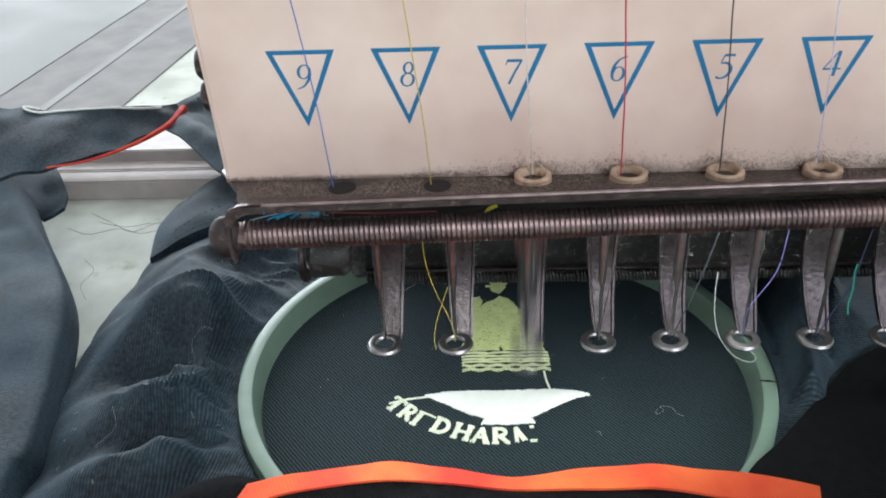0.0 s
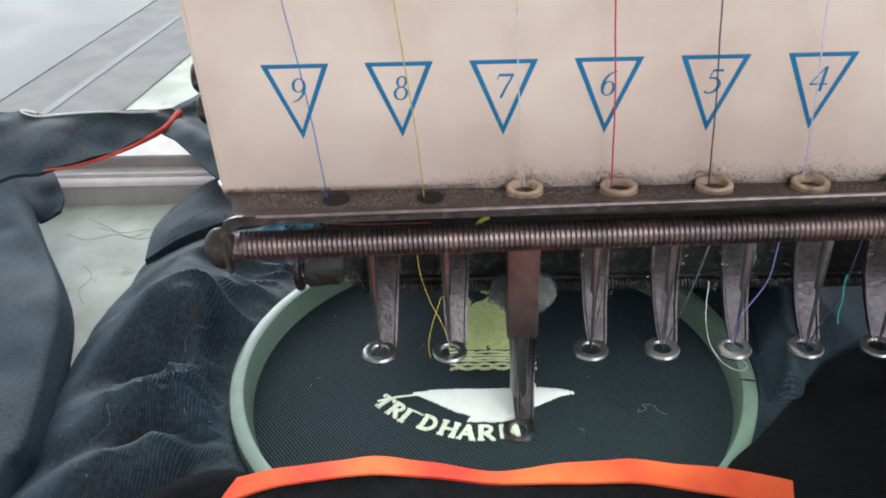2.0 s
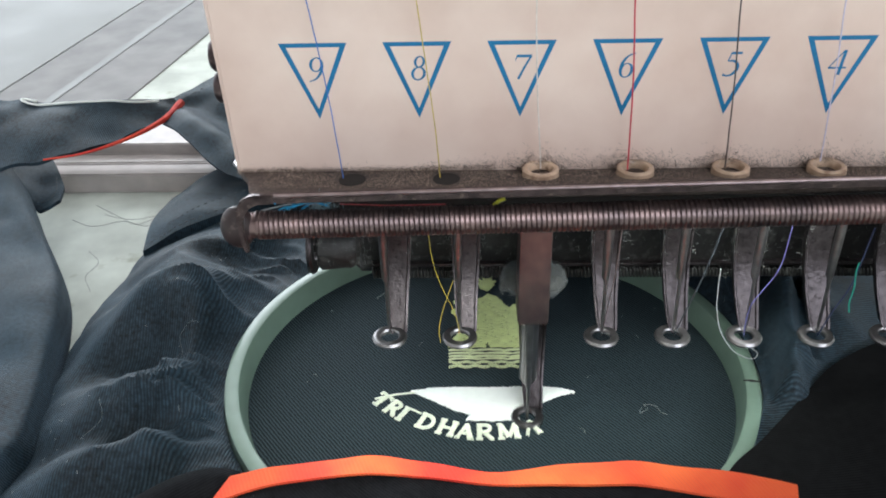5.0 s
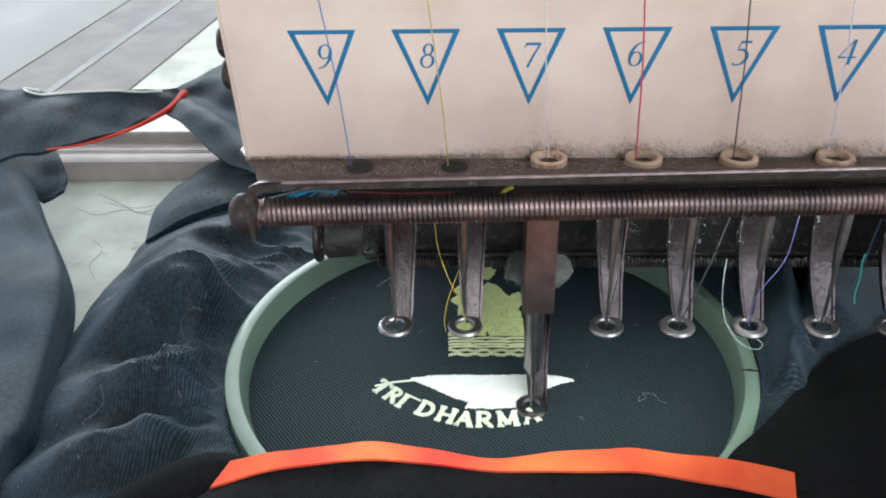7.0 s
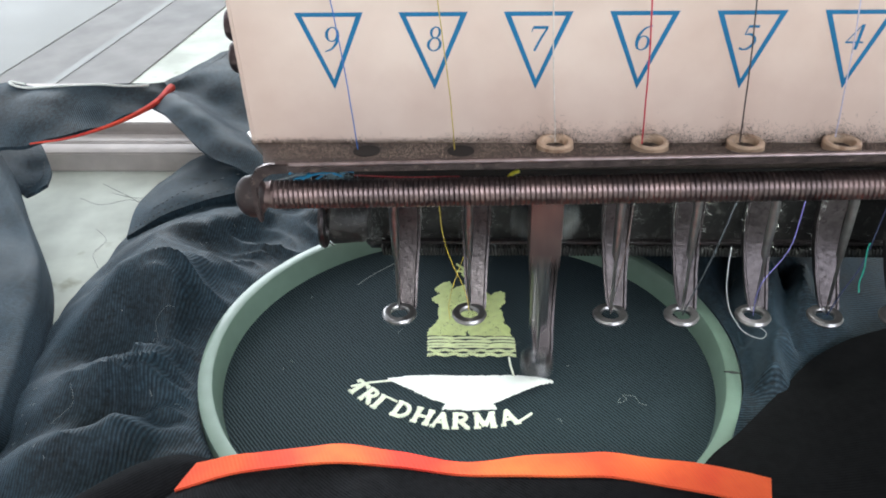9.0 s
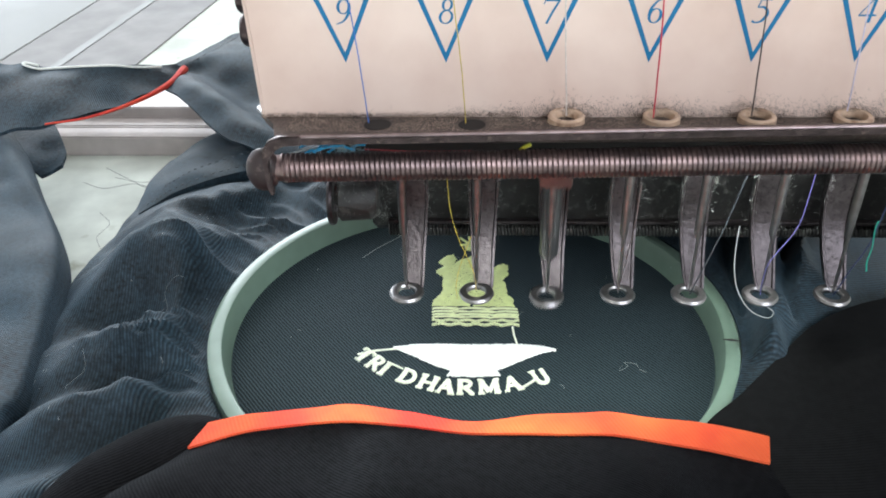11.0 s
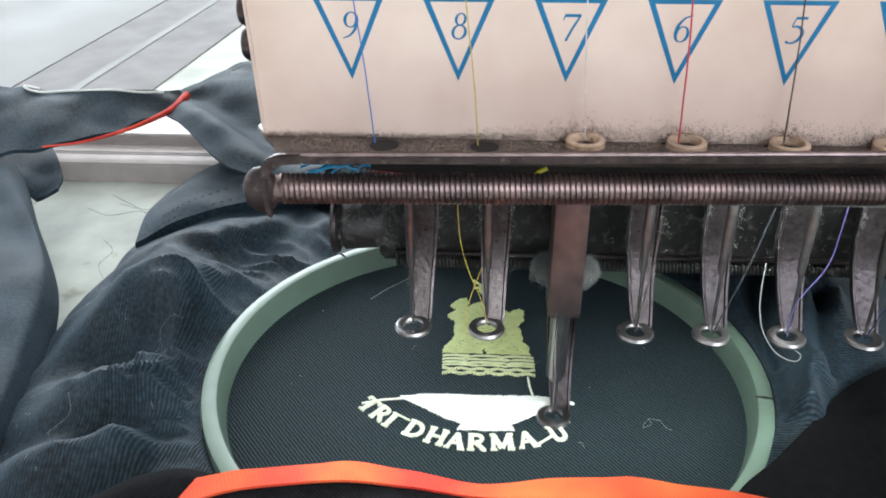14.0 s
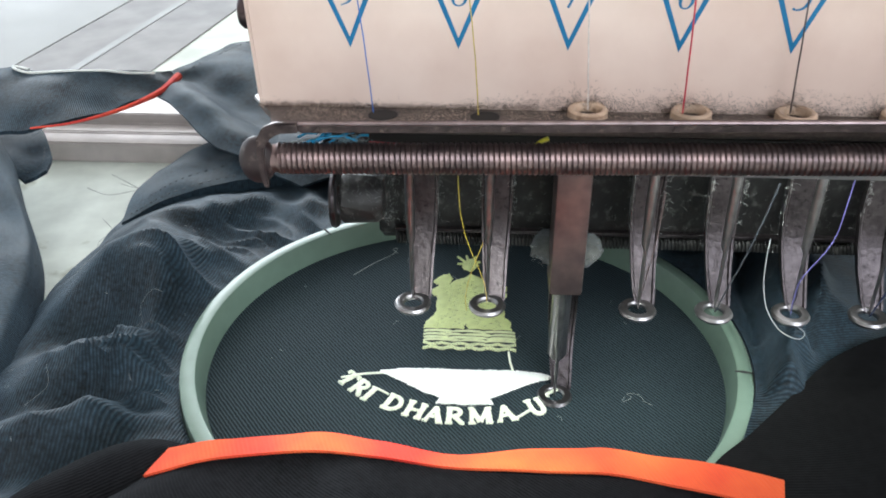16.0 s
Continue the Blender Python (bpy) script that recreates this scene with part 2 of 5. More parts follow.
def cloth_bm(rails, nu, nv, folds=None, thick=0.6, planar=False):
    """A sheet through several rails (lines of points), with folds(u, v, place) added to its height, and an underside."""
    lines = [spline(r, nu) for r in rails]
    grid = []
    for i in range(nu):
        col = spline([l[i] for l in lines], nv) if len(lines) > 2 else [lines[0][i].lerp(lines[1][i], j / (nv - 1)) for j in range(nv)]
        for j, q in enumerate(col):
            if folds:
                q.z += folds(i / (nu - 1), j / (nv - 1), q)
        grid.append(col)
    bm = bmesh.new()
    top = [[bm.verts.new(q) for q in col] for col in grid]
    low = [[bm.verts.new(q - Vector((0, 0, thick))) for q in col] for col in grid]
    for i in range(nu - 1):
        for j in range(nv - 1):
            bm.faces.new((top[i][j], top[i + 1][j], top[i + 1][j + 1], top[i][j + 1]))
            bm.faces.new((low[i][j], low[i][j + 1], low[i + 1][j + 1], low[i + 1][j]))
    rim = [(i, 0) for i in range(nu)] + [(nu - 1, j) for j in range(1, nv)] + [(i, nv - 1) for i in range(nu - 2, -1, -1)] + [(0, j) for j in range(nv - 2, 0, -1)]
    for (a, b), (c, d) in zip(rim, rim[1:] + rim[:1]):
        bm.faces.new((top[a][b], low[a][b], low[c][d], top[c][d]))
    bmesh.ops.recalc_face_normals(bm, faces=bm.faces)
    # flat lengths of the sheet in metres, for the weave
    flat = {}
    along = [0.0]
    for i in range(1, nu):
        along.append(along[-1] + (grid[i][nv // 2] - grid[i - 1][nv // 2]).length / 1000)
    for i in range(nu):
        run = 0.0
        for j in range(nv):
            run += (grid[i][j] - grid[i][j - 1]).length / 1000 if j else 0.0
            flat[top[i][j]] = flat[low[i][j]] = (grid[i][j].x / 1000, grid[i][j].y / 1000) if planar else (along[i], run)
    uv = bm.loops.layers.uv.new("weave")
    for f in bm.faces:
        for loop in f.loops:
            loop[uv].uv = flat[loop.vert]
    return bm


ORIGIN = {}


def thing(name, x, y, z, label, category, group="", kind=""):
    ob = new(name)
    ob.location = mm(x, y, z)
    ORIGIN[ob] = Vector((x, y, z))
    return tagged(ob, label, category, group, kind)


def part(name, bm, material, parent, label="", sharp=40, smooth=True):
    """Links a bmesh in machine millimetres as one mesh object under a thing or part."""
    base = ORIGIN[parent]
    for v in bm.verts:
        v.co = (v.co - base) / 1000
    me = bpy.data.meshes.new(name)
    bm.to_mesh(me)
    bm.free()
    if smooth:
        me.polygons.foreach_set("use_smooth", [True] * len(me.polygons))
        me.set_sharp_from_angle(angle=radians(sharp))
    me.materials.append(material)
    ob = new(name, me)
    ob.parent = parent
    ORIGIN[ob] = base
    return tagged(ob, label)


def solid(name, bm, material, label, category, kind="", sharp=40):
    """A top-level mesh."""
    lo = Vector([min(v.co[k] for v in bm.verts) for k in range(3)])
    hi = Vector([max(v.co[k] for v in bm.verts) for k in range(3)])
    base = Vector(((lo.x + hi.x) / 2, (lo.y + hi.y) / 2, lo.z))
    for v in bm.verts:
        v.co = (v.co - base) / 1000
    me = bpy.data.meshes.new(name)
    bm.to_mesh(me)
    bm.free()
    me.polygons.foreach_set("use_smooth", [True] * len(me.polygons))
    me.set_sharp_from_angle(angle=radians(sharp))
    me.materials.append(material)
    ob = new(name, me)
    ob.location = mm(*base)
    return tagged(ob, label, category, "", kind)


CLOTH_Z = -68.24     # hooped cloth
TABLE_Z = -LIFT      # table top
END_X = 92           # far end of the machine head

# ---------------------------------------------------------------- room and table
def room():
    x0, x1, y0, y1, z0, z1 = -2200, 2500, -2000, 2300, -850 - LIFT, 1850 - LIFT
    t = 120
    solid("floor", box_bm(x0 - t, x1 + t, y0 - t, y1 + t, z0 - t, z0), FLOOR, "grey floor of the workroom", "floor", "structure")
    solid("ceiling", box_bm(x0 - t, x1 + t, y0 - t, y1 + t, z1, z1 + t), WALL, "plain white ceiling", "ceiling", "structure")
    solid("wall_east", box_bm(x1, x1 + t, y0, y1, z0, z1), WALL, "plain white workroom wall", "wall", "structure")
    nx0, nx1, nz0, nz1 = -1760, -40, 240, 1580
    bm = box_bm(x0, nx0, y1, y1 + t, z0, z1)
    box_bm(nx1, x1, y1, y1 + t, z0, z1, bm=bm)
    box_bm(nx0, nx1, y1, y1 + t, z0, nz0, bm=bm)
    box_bm(nx0, nx1, y1, y1 + t, nz1, z1, bm=bm)
    solid("wall_north", bm, WALL, "white workroom wall with a window opening", "wall", "structure")
    # side wall with its window opening
    wy0, wy1, wz0, wz1 = 230, 2170, 60, 1520
    bm = box_bm(x0 - t, x0, y0, wy0, z0, z1)
    box_bm(x0 - t, x0, wy1, y1, z0, z1, bm=bm)
    box_bm(x0 - t, x0, wy0, wy1, z0, wz0, bm=bm)
    box_bm(x0 - t, x0, wy0, wy1, wz1, z1, bm=bm)
    solid("wall_west", bm, WALL, "white workroom wall with a window opening", "wall", "structure")
    vx0, vx1, vz0, vz1 = 380, 2320, 690, 1730
    bm = box_bm(x0, vx0, y0 - t, y0, z0, z1)
    box_bm(vx1, x1, y0 - t, y0, z0, z1, bm=bm)
    box_bm(vx0, vx1, y0 - t, y0, z0, vz0, bm=bm)
    box_bm(vx0, vx1, y0 - t, y0, vz1, z1, bm=bm)
    solid("wall_south", bm, WALL, "white workroom wall with a window opening", "wall", "structure")


def table():
    top = thing("machine_table", 95, 0, -850 - LIFT, "pale green laminate machine table on grey steel legs", "table")
    part("tabletop", box_bm(-720, 520, -420, 920, TABLE_Z - 22, TABLE_Z, 1.5), TABLE, top, "pale green worn laminate top")
    for x, y in ((-690, -380), (440, -380), (-690, 850), (440, 850)):
        part("leg", box_bm(x, x + 40, y, y + 40, -850 - LIFT, TABLE_Z - 22, 2), GREY_RAIL, top, "grey steel leg")
    hair = mat("black_hair", (0.03, 0.03, 0.03), 0.6)
    for pts in ([(-128, 128), (-120, 124), (-112, 127), (-104, 124), (-98, 126), (-92, 123)], [(-119, 131), (-110, 128), (-103, 130)], [(-124, 137), (-113, 129), (-107, 125), (-101, 130), (-94, 131)], [(-116, 110), (-111, 104), (-112, 97), (-108, 90)]):
        solid("loose_hair", tube_bm(spline([(x, y, TABLE_Z + 0.08) for x, y in pts], 40), 0.045, 4), hair, "thin dark hair lying on the pale table", "hair")
    # beam of the frame carriage behind the garment
    z = TABLE_Z
    outline = [(145.5, z), (145.5, z + 6.4), (146.3, z + 7), (152, z + 7), (152.4, z + 7.5), (158.4, z + 7.5), (158.8, z + 10.2), (159.4, z + 10.8), (194, z + 10.8), (194.6, z)]
    solid("carriage_beam", prism_bm(outline, -175, 40, "x", bevel=0.4), ALU, "long pale aluminium carriage beam lying across the table", "beam")


def side_rail():
    z = TABLE_Z
    rail = thing("side_rail", -165, 290, z, "grey painted guide rail with a white strip along it", "guide rail")
    def lane(x0, x1, y0, y1):
        return [(x0 + 0.138 * (y0 - 229), y0), (x1 + 0.138 * (y0 - 229), y0), (x1 + 0.138 * (y1 - 229), y1), (x0 + 0.138 * (y1 - 229), y1)]
    part("rail_body", prism_bm(lane(-200, -142.5, 205, 900), z, z + 0.5, "z", bevel=0.2), GREY_RAIL, rail)
    part("white_strip", prism_bm(lane(-175.8, -171.8, 205, 900), z + 0.5, z + 0.8, "z", bevel=0.1), WHITE, rail, "narrow white strip")
    board = lane(-700, -200.6, 60, 900)
    solid("white_board", prism_bm(board, z, z + 0.6, "z", bevel=0.2), WHITE, "glossy white board in bright window light", "board")


# ---------------------------------------------------------------- hoop
HX, HY, HSY = -9.0, 31.0, 0.965


def hoop():
    h = thing("embroidery_hoop", HX, HY, CLOTH_Z - 6, "grey-green plastic embroidery hoop clamping black cloth", "embroidery hoop")
    z = CLOTH_Z
    part("inner_ring", lathe_bm([(45.9, z - 5), (46.0, z + 0.1), (46.9, z + 4.6), (47.05, z + 4.9), (47.3, z + 5.0), (49.2, z + 4.95), (49.6, z + 4.75), (49.75, z + 4.1), (49.75, z - 5)], HX, HY, 160, HSY), HOOP, h)
    # small moulded marks on the rim
    for deg in (-8.5, 130):
        a = radians(deg)
        c = Vector((HX + 48.2 * math.cos(a), HY + 48.2 * HSY * math.sin(a), z + 5.02))
        d = Vector((math.cos(a), math.sin(a), 0)) * 1.5
        part("rim_mark", tube_bm([c - d, c, c + d], [0.1, 0.28, 0.1], 6), DARK, h, "dark moulded notch")
    return h


def rim(deg, r=50.2, z=0.0):
    a = radians(deg)
    return (HX + r * math.cos(a), HY + r * HSY * math.sin(a), CLOTH_Z + z)


# ---------------------------------------------------------------- garment
def wrinkle(scale, amp, seed, q, stretch=(1, 1)):
    return amp * noise.noise(Vector((q.x * scale * stretch[0], q.y * scale * stretch[1], seed)))


# long folds of the gathered cloth: from x, y to x, y, half width, height
FOLDS = [
    (-87, 47, -77, 50, 11.0, 4.5),
    (-84, 31, -63, 29, 8.0, -6.0),
    (-71, 18, -57, 15, 4.5, 6.0),
    (-81, 23, -70, 23, 6.0, 3.5),
    (-87, 8, -74, 10, 7.0, -6.0),
    (-70, -2, -55, 7, 6.0, 6.0),
    (-70, 44, -67, 52, 4.0, 3.5),
    (-63, 41, -64, 33, 4.0, -3.0),
    (-81, 58, -70, 63, 6.0, -4.0),
    (-61, 12, -56, 13, 3.0, -3.0),
    (-88, 70, -75, 74, 6.0, 3.0),
    (-88, 26, -83, 35, 8.0, 2.5),
]


# the same for the cloth behind the ring's other side
BACK_FOLDS = [
    (44, 20, 52, 58, 2.4, 3.6),
    (48, 27, 58, 50, 2.2, 3.0),
    (43, 34, 46, 62, 1.8, -2.4),
    (50, 30, 57, 56, 1.8, -3.0),
    (38, 48, 44, 70, 2.4, 3.0),
]


# terraced folds of the gathered cloth: the crest from one side to the other, drop in height, width of the drop, length of the slope behind it
TERRACES = [
    ([(-94, 31), (-92, 34), (-89, 38), (-82, 42), (-77, 45), (-70, 44), (-64, 38), (-60, 34)], 8.0, 13.0, 34.0),
    ([(-93, 16), (-90, 15), (-83, 14), (-75, 16), (-70, 20), (-65, 22), (-60, 24)], 7.0, 9.0, 16.0),
    ([(-92, -2), (-85, -1), (-78, 0), (-72, 1), (-68, 2), (-60, 6)], 6.0, 9.0, 15.0),
    ([(-90, -20), (-85, -19), (-75, -17), (-66, -14)], 5.0, 9.0, 12.0),
    ([(-90, 74), (-80, 72), (-72, 74), (-64, 80), (-56, 86)], 3.0, 7.0, 16.0),
]


def terrace_height(q):
    out = 0.0
    for crest, high, drop, back in TERRACES:
        x = q.x + 2.0 * noise.noise(Vector((q.x * 0.09, q.y * 0.09, 5.5)))
        if x <= crest[0][0] or x >= crest[-1][0]:
            continue
        for (x0, y0), (x1, y1) in zip(crest, crest[1:]):
            if x <= x1:
                f = (x - x0) / (x1 - x0)
                d = q.y - (y0 + (y1 - y0) * f) + 2.5 * noise.noise(Vector((q.x * 0.12, q.y * 0.05, 2.5)))
                break
        if d < -drop or d > back:
            continue
        g = 1 + d / drop if d < 0 else 1 - d / back
        fade = min(1.0, (x - crest[0][0]) / 15, (crest[-1][0] - x) / 6)
        out += high * fade * g * g * (3 - 2 * g)
    return out


def fold_height(q, folds=FOLDS):
    out = 0.0
    for x0, y0, x1, y1, w, h in folds:
        dx, dy = x1 - x0, y1 - y0
        s = max(0.0, min(1.0, ((q.x - x0) * dx + (q.y - y0) * dy) / (dx * dx + dy * dy)))
        d2 = (q.x - x0 - s * dx) ** 2 + (q.y - y0 - s * dy) ** 2
        out += h * math.exp(-d2 / (w * w))
    return out


LAGGING = []


def shirt():
    s = thing("shirt", HX, HY, TABLE_Z, "black twill work shirt with orange tape, stretched in a hoop", "shirt")
    z = CLOTH_Z
    # cloth stretched inside the ring
    bm = bmesh.new()
    n, rings = 96, 14
    mid = bm.verts.new((HX, HY, z))
    prev = None
    for k in range(1, rings + 1):
        r = 46.6 * k / rings
        row = [bm.verts.new((HX + r * math.cos(2 * math.pi * i / n), HY + r * HSY * math.sin(2 * math.pi * i / n), z)) for i in range(n)]
        for v in row:
            v.co.z += wrinkle(0.05, 0.25, 3.1, v.co)
        for i in range(n):
            j = (i + 1) % n
            bm.faces.new((mid, row[i], row[j]) if prev is None else (prev[i], row[i], row[j], prev[j]))
        prev = row
    part("hooped_panel", bm, CLOTH, s, "taut black twill")

    # body gathered round the ring's side
    def body_folds(u, v, q):
        ang = math.atan2((q.y - HY) / HSY, q.x - HX)
        near = max(0.0, 1 - v * 1.9)
        ramp = min(1, v * 7)
        wob = noise.noise(Vector((ang * 3.0, v * 3, 1.0)))
        pleat = (1 - math.sqrt(math.sin(ang * 13 + 2.6 * wob) ** 2 + 0.02)) ** 2 * 5.2 * near * ramp
        gather = (1 - math.sqrt(math.sin(ang * 31 + 4.0 * noise.noise(Vector((ang * 4, v * 5, 6.0)))) ** 2 + 0.03)) ** 2 * 3.6 * max(0.0, 1 - v * 2.4) * ramp * (0.5 + noise.noise(Vector((ang * 2.2, 0.3, 9.0))))
        wx, wy = 9 * noise.noise(Vector((q.x * 0.03, q.y * 0.03, 2.0))), 9 * noise.noise(Vector((q.x * 0.03, q.y * 0.03, 7.0)))
        a, b = (q.x + wx) * 0.8 + (q.y + wy) * 0.6, (q.y + wy) * 0.8 - (q.x + wx) * 0.6
        ridge = 1 - 2.2 * math.sqrt(noise.noise(Vector((a * 0.016, b * 0.042, 3.3))) ** 2 + 0.012)
        ridge2 = 1 - 2.2 * math.sqrt(noise.noise(Vector((a * 0.05, b * 0.085, 8.3))) ** 2 + 0.02)
        hold = min(1, v * 4) * min(1, (1 - v) * 5)
        z_new = pleat + gather + (1.5 * ridge + 1.2 * ridge2 - 2.6 + wrinkle(0.05, 2.0, 6.9, q) + wrinkle(0.16, 0.6, 4.9, q)) * hold + (terrace_height(q) + 0.35 * fold_height(q)) * min(1, v * 6) * min(1, (1 - v) * 6)
        return max(z_new, TABLE_Z + 1.0 - q.z)
    inner = [rim(a, 50.0, 2.5) for a in (78, 100, 120, 140, 160, 180, 200, 220, 238, 258)]
    middle = [(-20, 100, z), (-40, 98, z + 0.5), (-58, 88, z + 1.5), (-68, 74, z + 2.5), (-74, 58, z + 4), (-76, 40, z + 4), (-76, 22, z + 3), (-72, 4, z + 4), (-62, -16, z + 9), (-44, -34, z + 12)]
    shoulder_line = [(-30, 132, z - 2), (-62, 127, z - 2), (-80, 117, z - 2), (-93, 98, z - 2), (-94, 82, z - 2), (-96, 62, z - 2), (-97, 45, z - 2), (-97, 18, z - 2), (-94, -14, z), (-70, -55, z)]
    outer = [(-40, 160, z - 16), (-70, 150, z - 18.5), (-88, 138, z - 19), (-96, 118, z - 19), (-98, 98, z - 19), (-100, 74, z - 19), (-101, 52, z - 19), (-102, 18, z - 19), (-100, -30, z - 19), (-76, -80, z - 19)]
    body = part("body_panel", cloth_bm([inner, middle, shoulder_line, outer], 240, 90, body_folds, planar=True), CLOTH_LEFT, s, "gathered dark twill with soft folds")
    # yoke lapped over it with a stitched seam

    def yoke_folds(u, v, q):
        return wrinkle(0.09, 2.0, 12.4, q) * min(1, u * 6) + wrinkle(0.03, 3.0, 2.4, q) * min(1, u * 4)
    seam = [(-91, 79, z - 1.5), (-83, 84, z + 1.4), (-70, 91, z + 2.8), (-56, 97, z + 4.0), (-40, 101, z + 5)]
    yoke = part("yoke", cloth_bm([seam, [(-93, 93, z - 1), (-84, 100, z + 2.6), (-70, 106, z + 3.8), (-54, 112, z + 4.6), (-36, 114, z + 5)], [(-92, 107, z - 2), (-84, 117, z + 0.5), (-70, 125, z + 2), (-54, 130, z + 2.5), (-36, 132, z + 3)]], 90, 40, yoke_folds, 3.0), CLOTH_LEFT, s, "yoke edge with a raised seam")
    line = [q + Vector((0.6, 1.6, 0.9 + wrinkle(0.09, 2.0, 12.4, q) * min(1, i / 60 * 6) + wrinkle(0.03, 3.0, 2.4, q) * min(1, i / 60 * 4))) for i, q in enumerate(spline(seam, 61))]
    for i in range(2, 58, 2):
        part("seam_stitch", tube_bm([line[i], line[i].lerp(line[i + 1], 0.8)], 0.16, 5), SEAM, yoke)

    upper = [q + Vector((2.0, 5.2, 1.5)) for q in line]
    for i in range(4, 56, 2):
        part("seam_stitch", tube_bm([upper[i], upper[i].lerp(upper[i + 1], 0.8)], 0.14, 5), SEAM, yoke)

    # sleeve lying beside it
    def sleeve_folds(u, v, q):
        return (wrinkle(0.03, 5, 2.2, q) + wrinkle(0.09, 1.6, 7.2, q)) * min(1, max(0, v - 0.33) * 4)
    edge = [(-146, 126, z + 1.5), (-132, 108, z + 1.5), (-123, 94, z + 1.5), (-116, 83, z + 1.5), (-99, 56, z + 1.5), (-93, 37, z + 1.5), (-87, 11, z + 1.5), (-86, -2, z + 1.5), (-72, -50, z + 1)]
    crest = [(-160, 120, z + 5.5), (-147, 100, z + 5.5), (-137, 87, z + 5.5), (-126, 76, z + 5.5), (-108, 48, z + 5.5), (-102, 30, z + 5.5), (-96, 4, z + 5.5), (-94, -9, z + 5.5), (-84, -56, z + 5)]
    far = [(-200, 90, z - 4), (-190, 60, z - 2), (-182, 40, z), (-176, 24, z), (-165, 0, z), (-158, -14, z), (-150, -32, z), (-145, -50, z), (-140, -70, z)]
    sleeve = part("sleeve", cloth_bm([[(a - 4, b + 1, h - 14) for a, b, h in edge], edge, crest, far], 90, 60, sleeve_folds), CLOTH_LEFT, s)

    # collar leaf with its piping
    def collar_folds(u, v, q):
        return wrinkle(0.05, 2.8, 4.4, q) + wrinkle(0.13, 1.1, 1.4, q)
    low = [(-160, 100, z + 2), (-141, 108, z + 6), (-121.8, 109.5, z + 9), (-113.3, 111.5, z + 10), (-104.3, 121, z + 10), (-98.5, 133.3, z + 10), (-97, 144, z + 10)]
    high = [(-192, 149, z + 11), (-164, 141, z + 15.5), (-145.5, 137.3, z + 15.5), (-129.3, 134, z + 15.5), (-116.8, 131.5, z + 14.6), (-103.5, 140, z + 12.3), (-98.5, 145, z + 11)]
    collar = part("collar", cloth_bm([low, high], 60, 20, collar_folds, 1.0), CLOTH_LEFT, s, "pointed collar leaf")
    edge_line = spline([(-124, 108.6, z + 8.8), (-113.3, 111, z + 9.6), (-104.3, 120.4, z + 9.6), (-98, 133, z + 9.7), (-96.4, 145, z + 9.9)], 40)
    part("piping", tube_bm(edge_line, [0.25 + 0.95 * (i / 39) ** 1.5 for i in range(40)], 8), PIPING, collar, "red-orange piping along the collar")
    wire = spline([(-101, 139.3, z + 12.0), (-111, 133.2, z + 13.7), (-121, 131, z + 14.7), (-131, 132.6, z + 15.3), (-138, 133.8, z + 15.2), (-140, 135.4, z + 15.6), (-135.5, 135, z + 15.6)], 30)
    wire = [q + Vector((0, 0, collar_folds(0, 0, q) + 0.2)) for q in wire]
    part("plastic_stay", tube_bm(wire, 0.36, 8), THREAD_WHITE, collar, "clear white collar stay edge")
    # cuff under the collar
    cuff = part("cuff", cloth_bm([[(-160, 140, z - 6), (-136.8, 131, z), (-122.6, 112.7, z), (-119.5, 103, z - 1)], [(-170, 120, z - 4), (-145, 112, z + 1), (-130, 103, z + 1), (-125, 101, z - 2)]], 40, 16, collar_folds, 1.0), CLOTH_LEFT, s)
    hem = spline([(-138, 113.5, z + 1.8), (-130, 104.5, z + 1.8), (-125, 103, z - 0.6), (-121.5, 105, z + 0.2), (-124, 113, z + 1.2)], 41)
    for i in range(0, 40, 2):
        q, e = hem[i] + Vector((0, 0, collar_folds(0, 0, hem[i]) + 0.3)), hem[i + 1] + Vector((0, 0, collar_folds(0, 0, hem[i + 1]) + 0.3))
        part("seam_stitch", tube_bm([q, e], 0.16, 5), SEAM, cuff)
    # shoulder rising behind the machine head
    def shoulder_folds(u, v, q):
        return wrinkle(0.045, 2.2, 8.4, q) + wrinkle(0.11, 1.0, 3.4, q)
    rim_line = [(-104, 150, z + 7.5), (-100, 158, z + 8.2), (-93, 175, z + 8.2), (-86, 184, z + 8.2), (-60, 200, z + 7), (-20, 204, z + 4)]
    shoulder = part("shoulder", cloth_bm([[(-108, 143, z + 6.5), (-102, 136, z + 8), (-89, 121, z + 8), (-76, 105, z + 7.5), (-66, 99, z + 6), (-50, 92, z + 2)],
                                          [(-104, 146.5, z + 8.5), (-97, 141, z + 10), (-83, 126, z + 10), (-69, 111, z + 9), (-58, 105, z + 7), (-40, 98, z + 3)],
                                          [(-103, 148, z + 7.8), (-93, 150, z + 6), (-78, 139, z + 3), (-62, 124, z + 2.5), (-50, 116, z + 3), (-30, 108, z + 2)],
                                          [(-103, 149, z + 7.8), (-95, 158, z + 8.4), (-85, 163, z + 8.8), (-68, 164, z + 8), (-50, 160, z + 6), (-20, 150, z + 2)], rim_line], 90, 60, shoulder_folds, planar=True), CLOTH_LEFT, s, "neck band with a folded edge")
    for i in range(6, 54, 2):
        q, e = [spline([(x + 2.2, y - 2.6, h + 0.15) for x, y, h in rim_line], 60)[k] for k in (i, i + 1)]
        q, e = [p + Vector((0, 0, shoulder_folds(0, 0, p) + 0.25)) for p in (q, e)]
        part("band_stitch", tube_bm([q, q.lerp(e, 0.8)], 0.16, 5), SEAM, shoulder)
    LAGGING.extend([(collar, 1.0), (cuff, 1.0), (shoulder, 0.9), (sleeve, 0.8), (yoke, 0.5)])

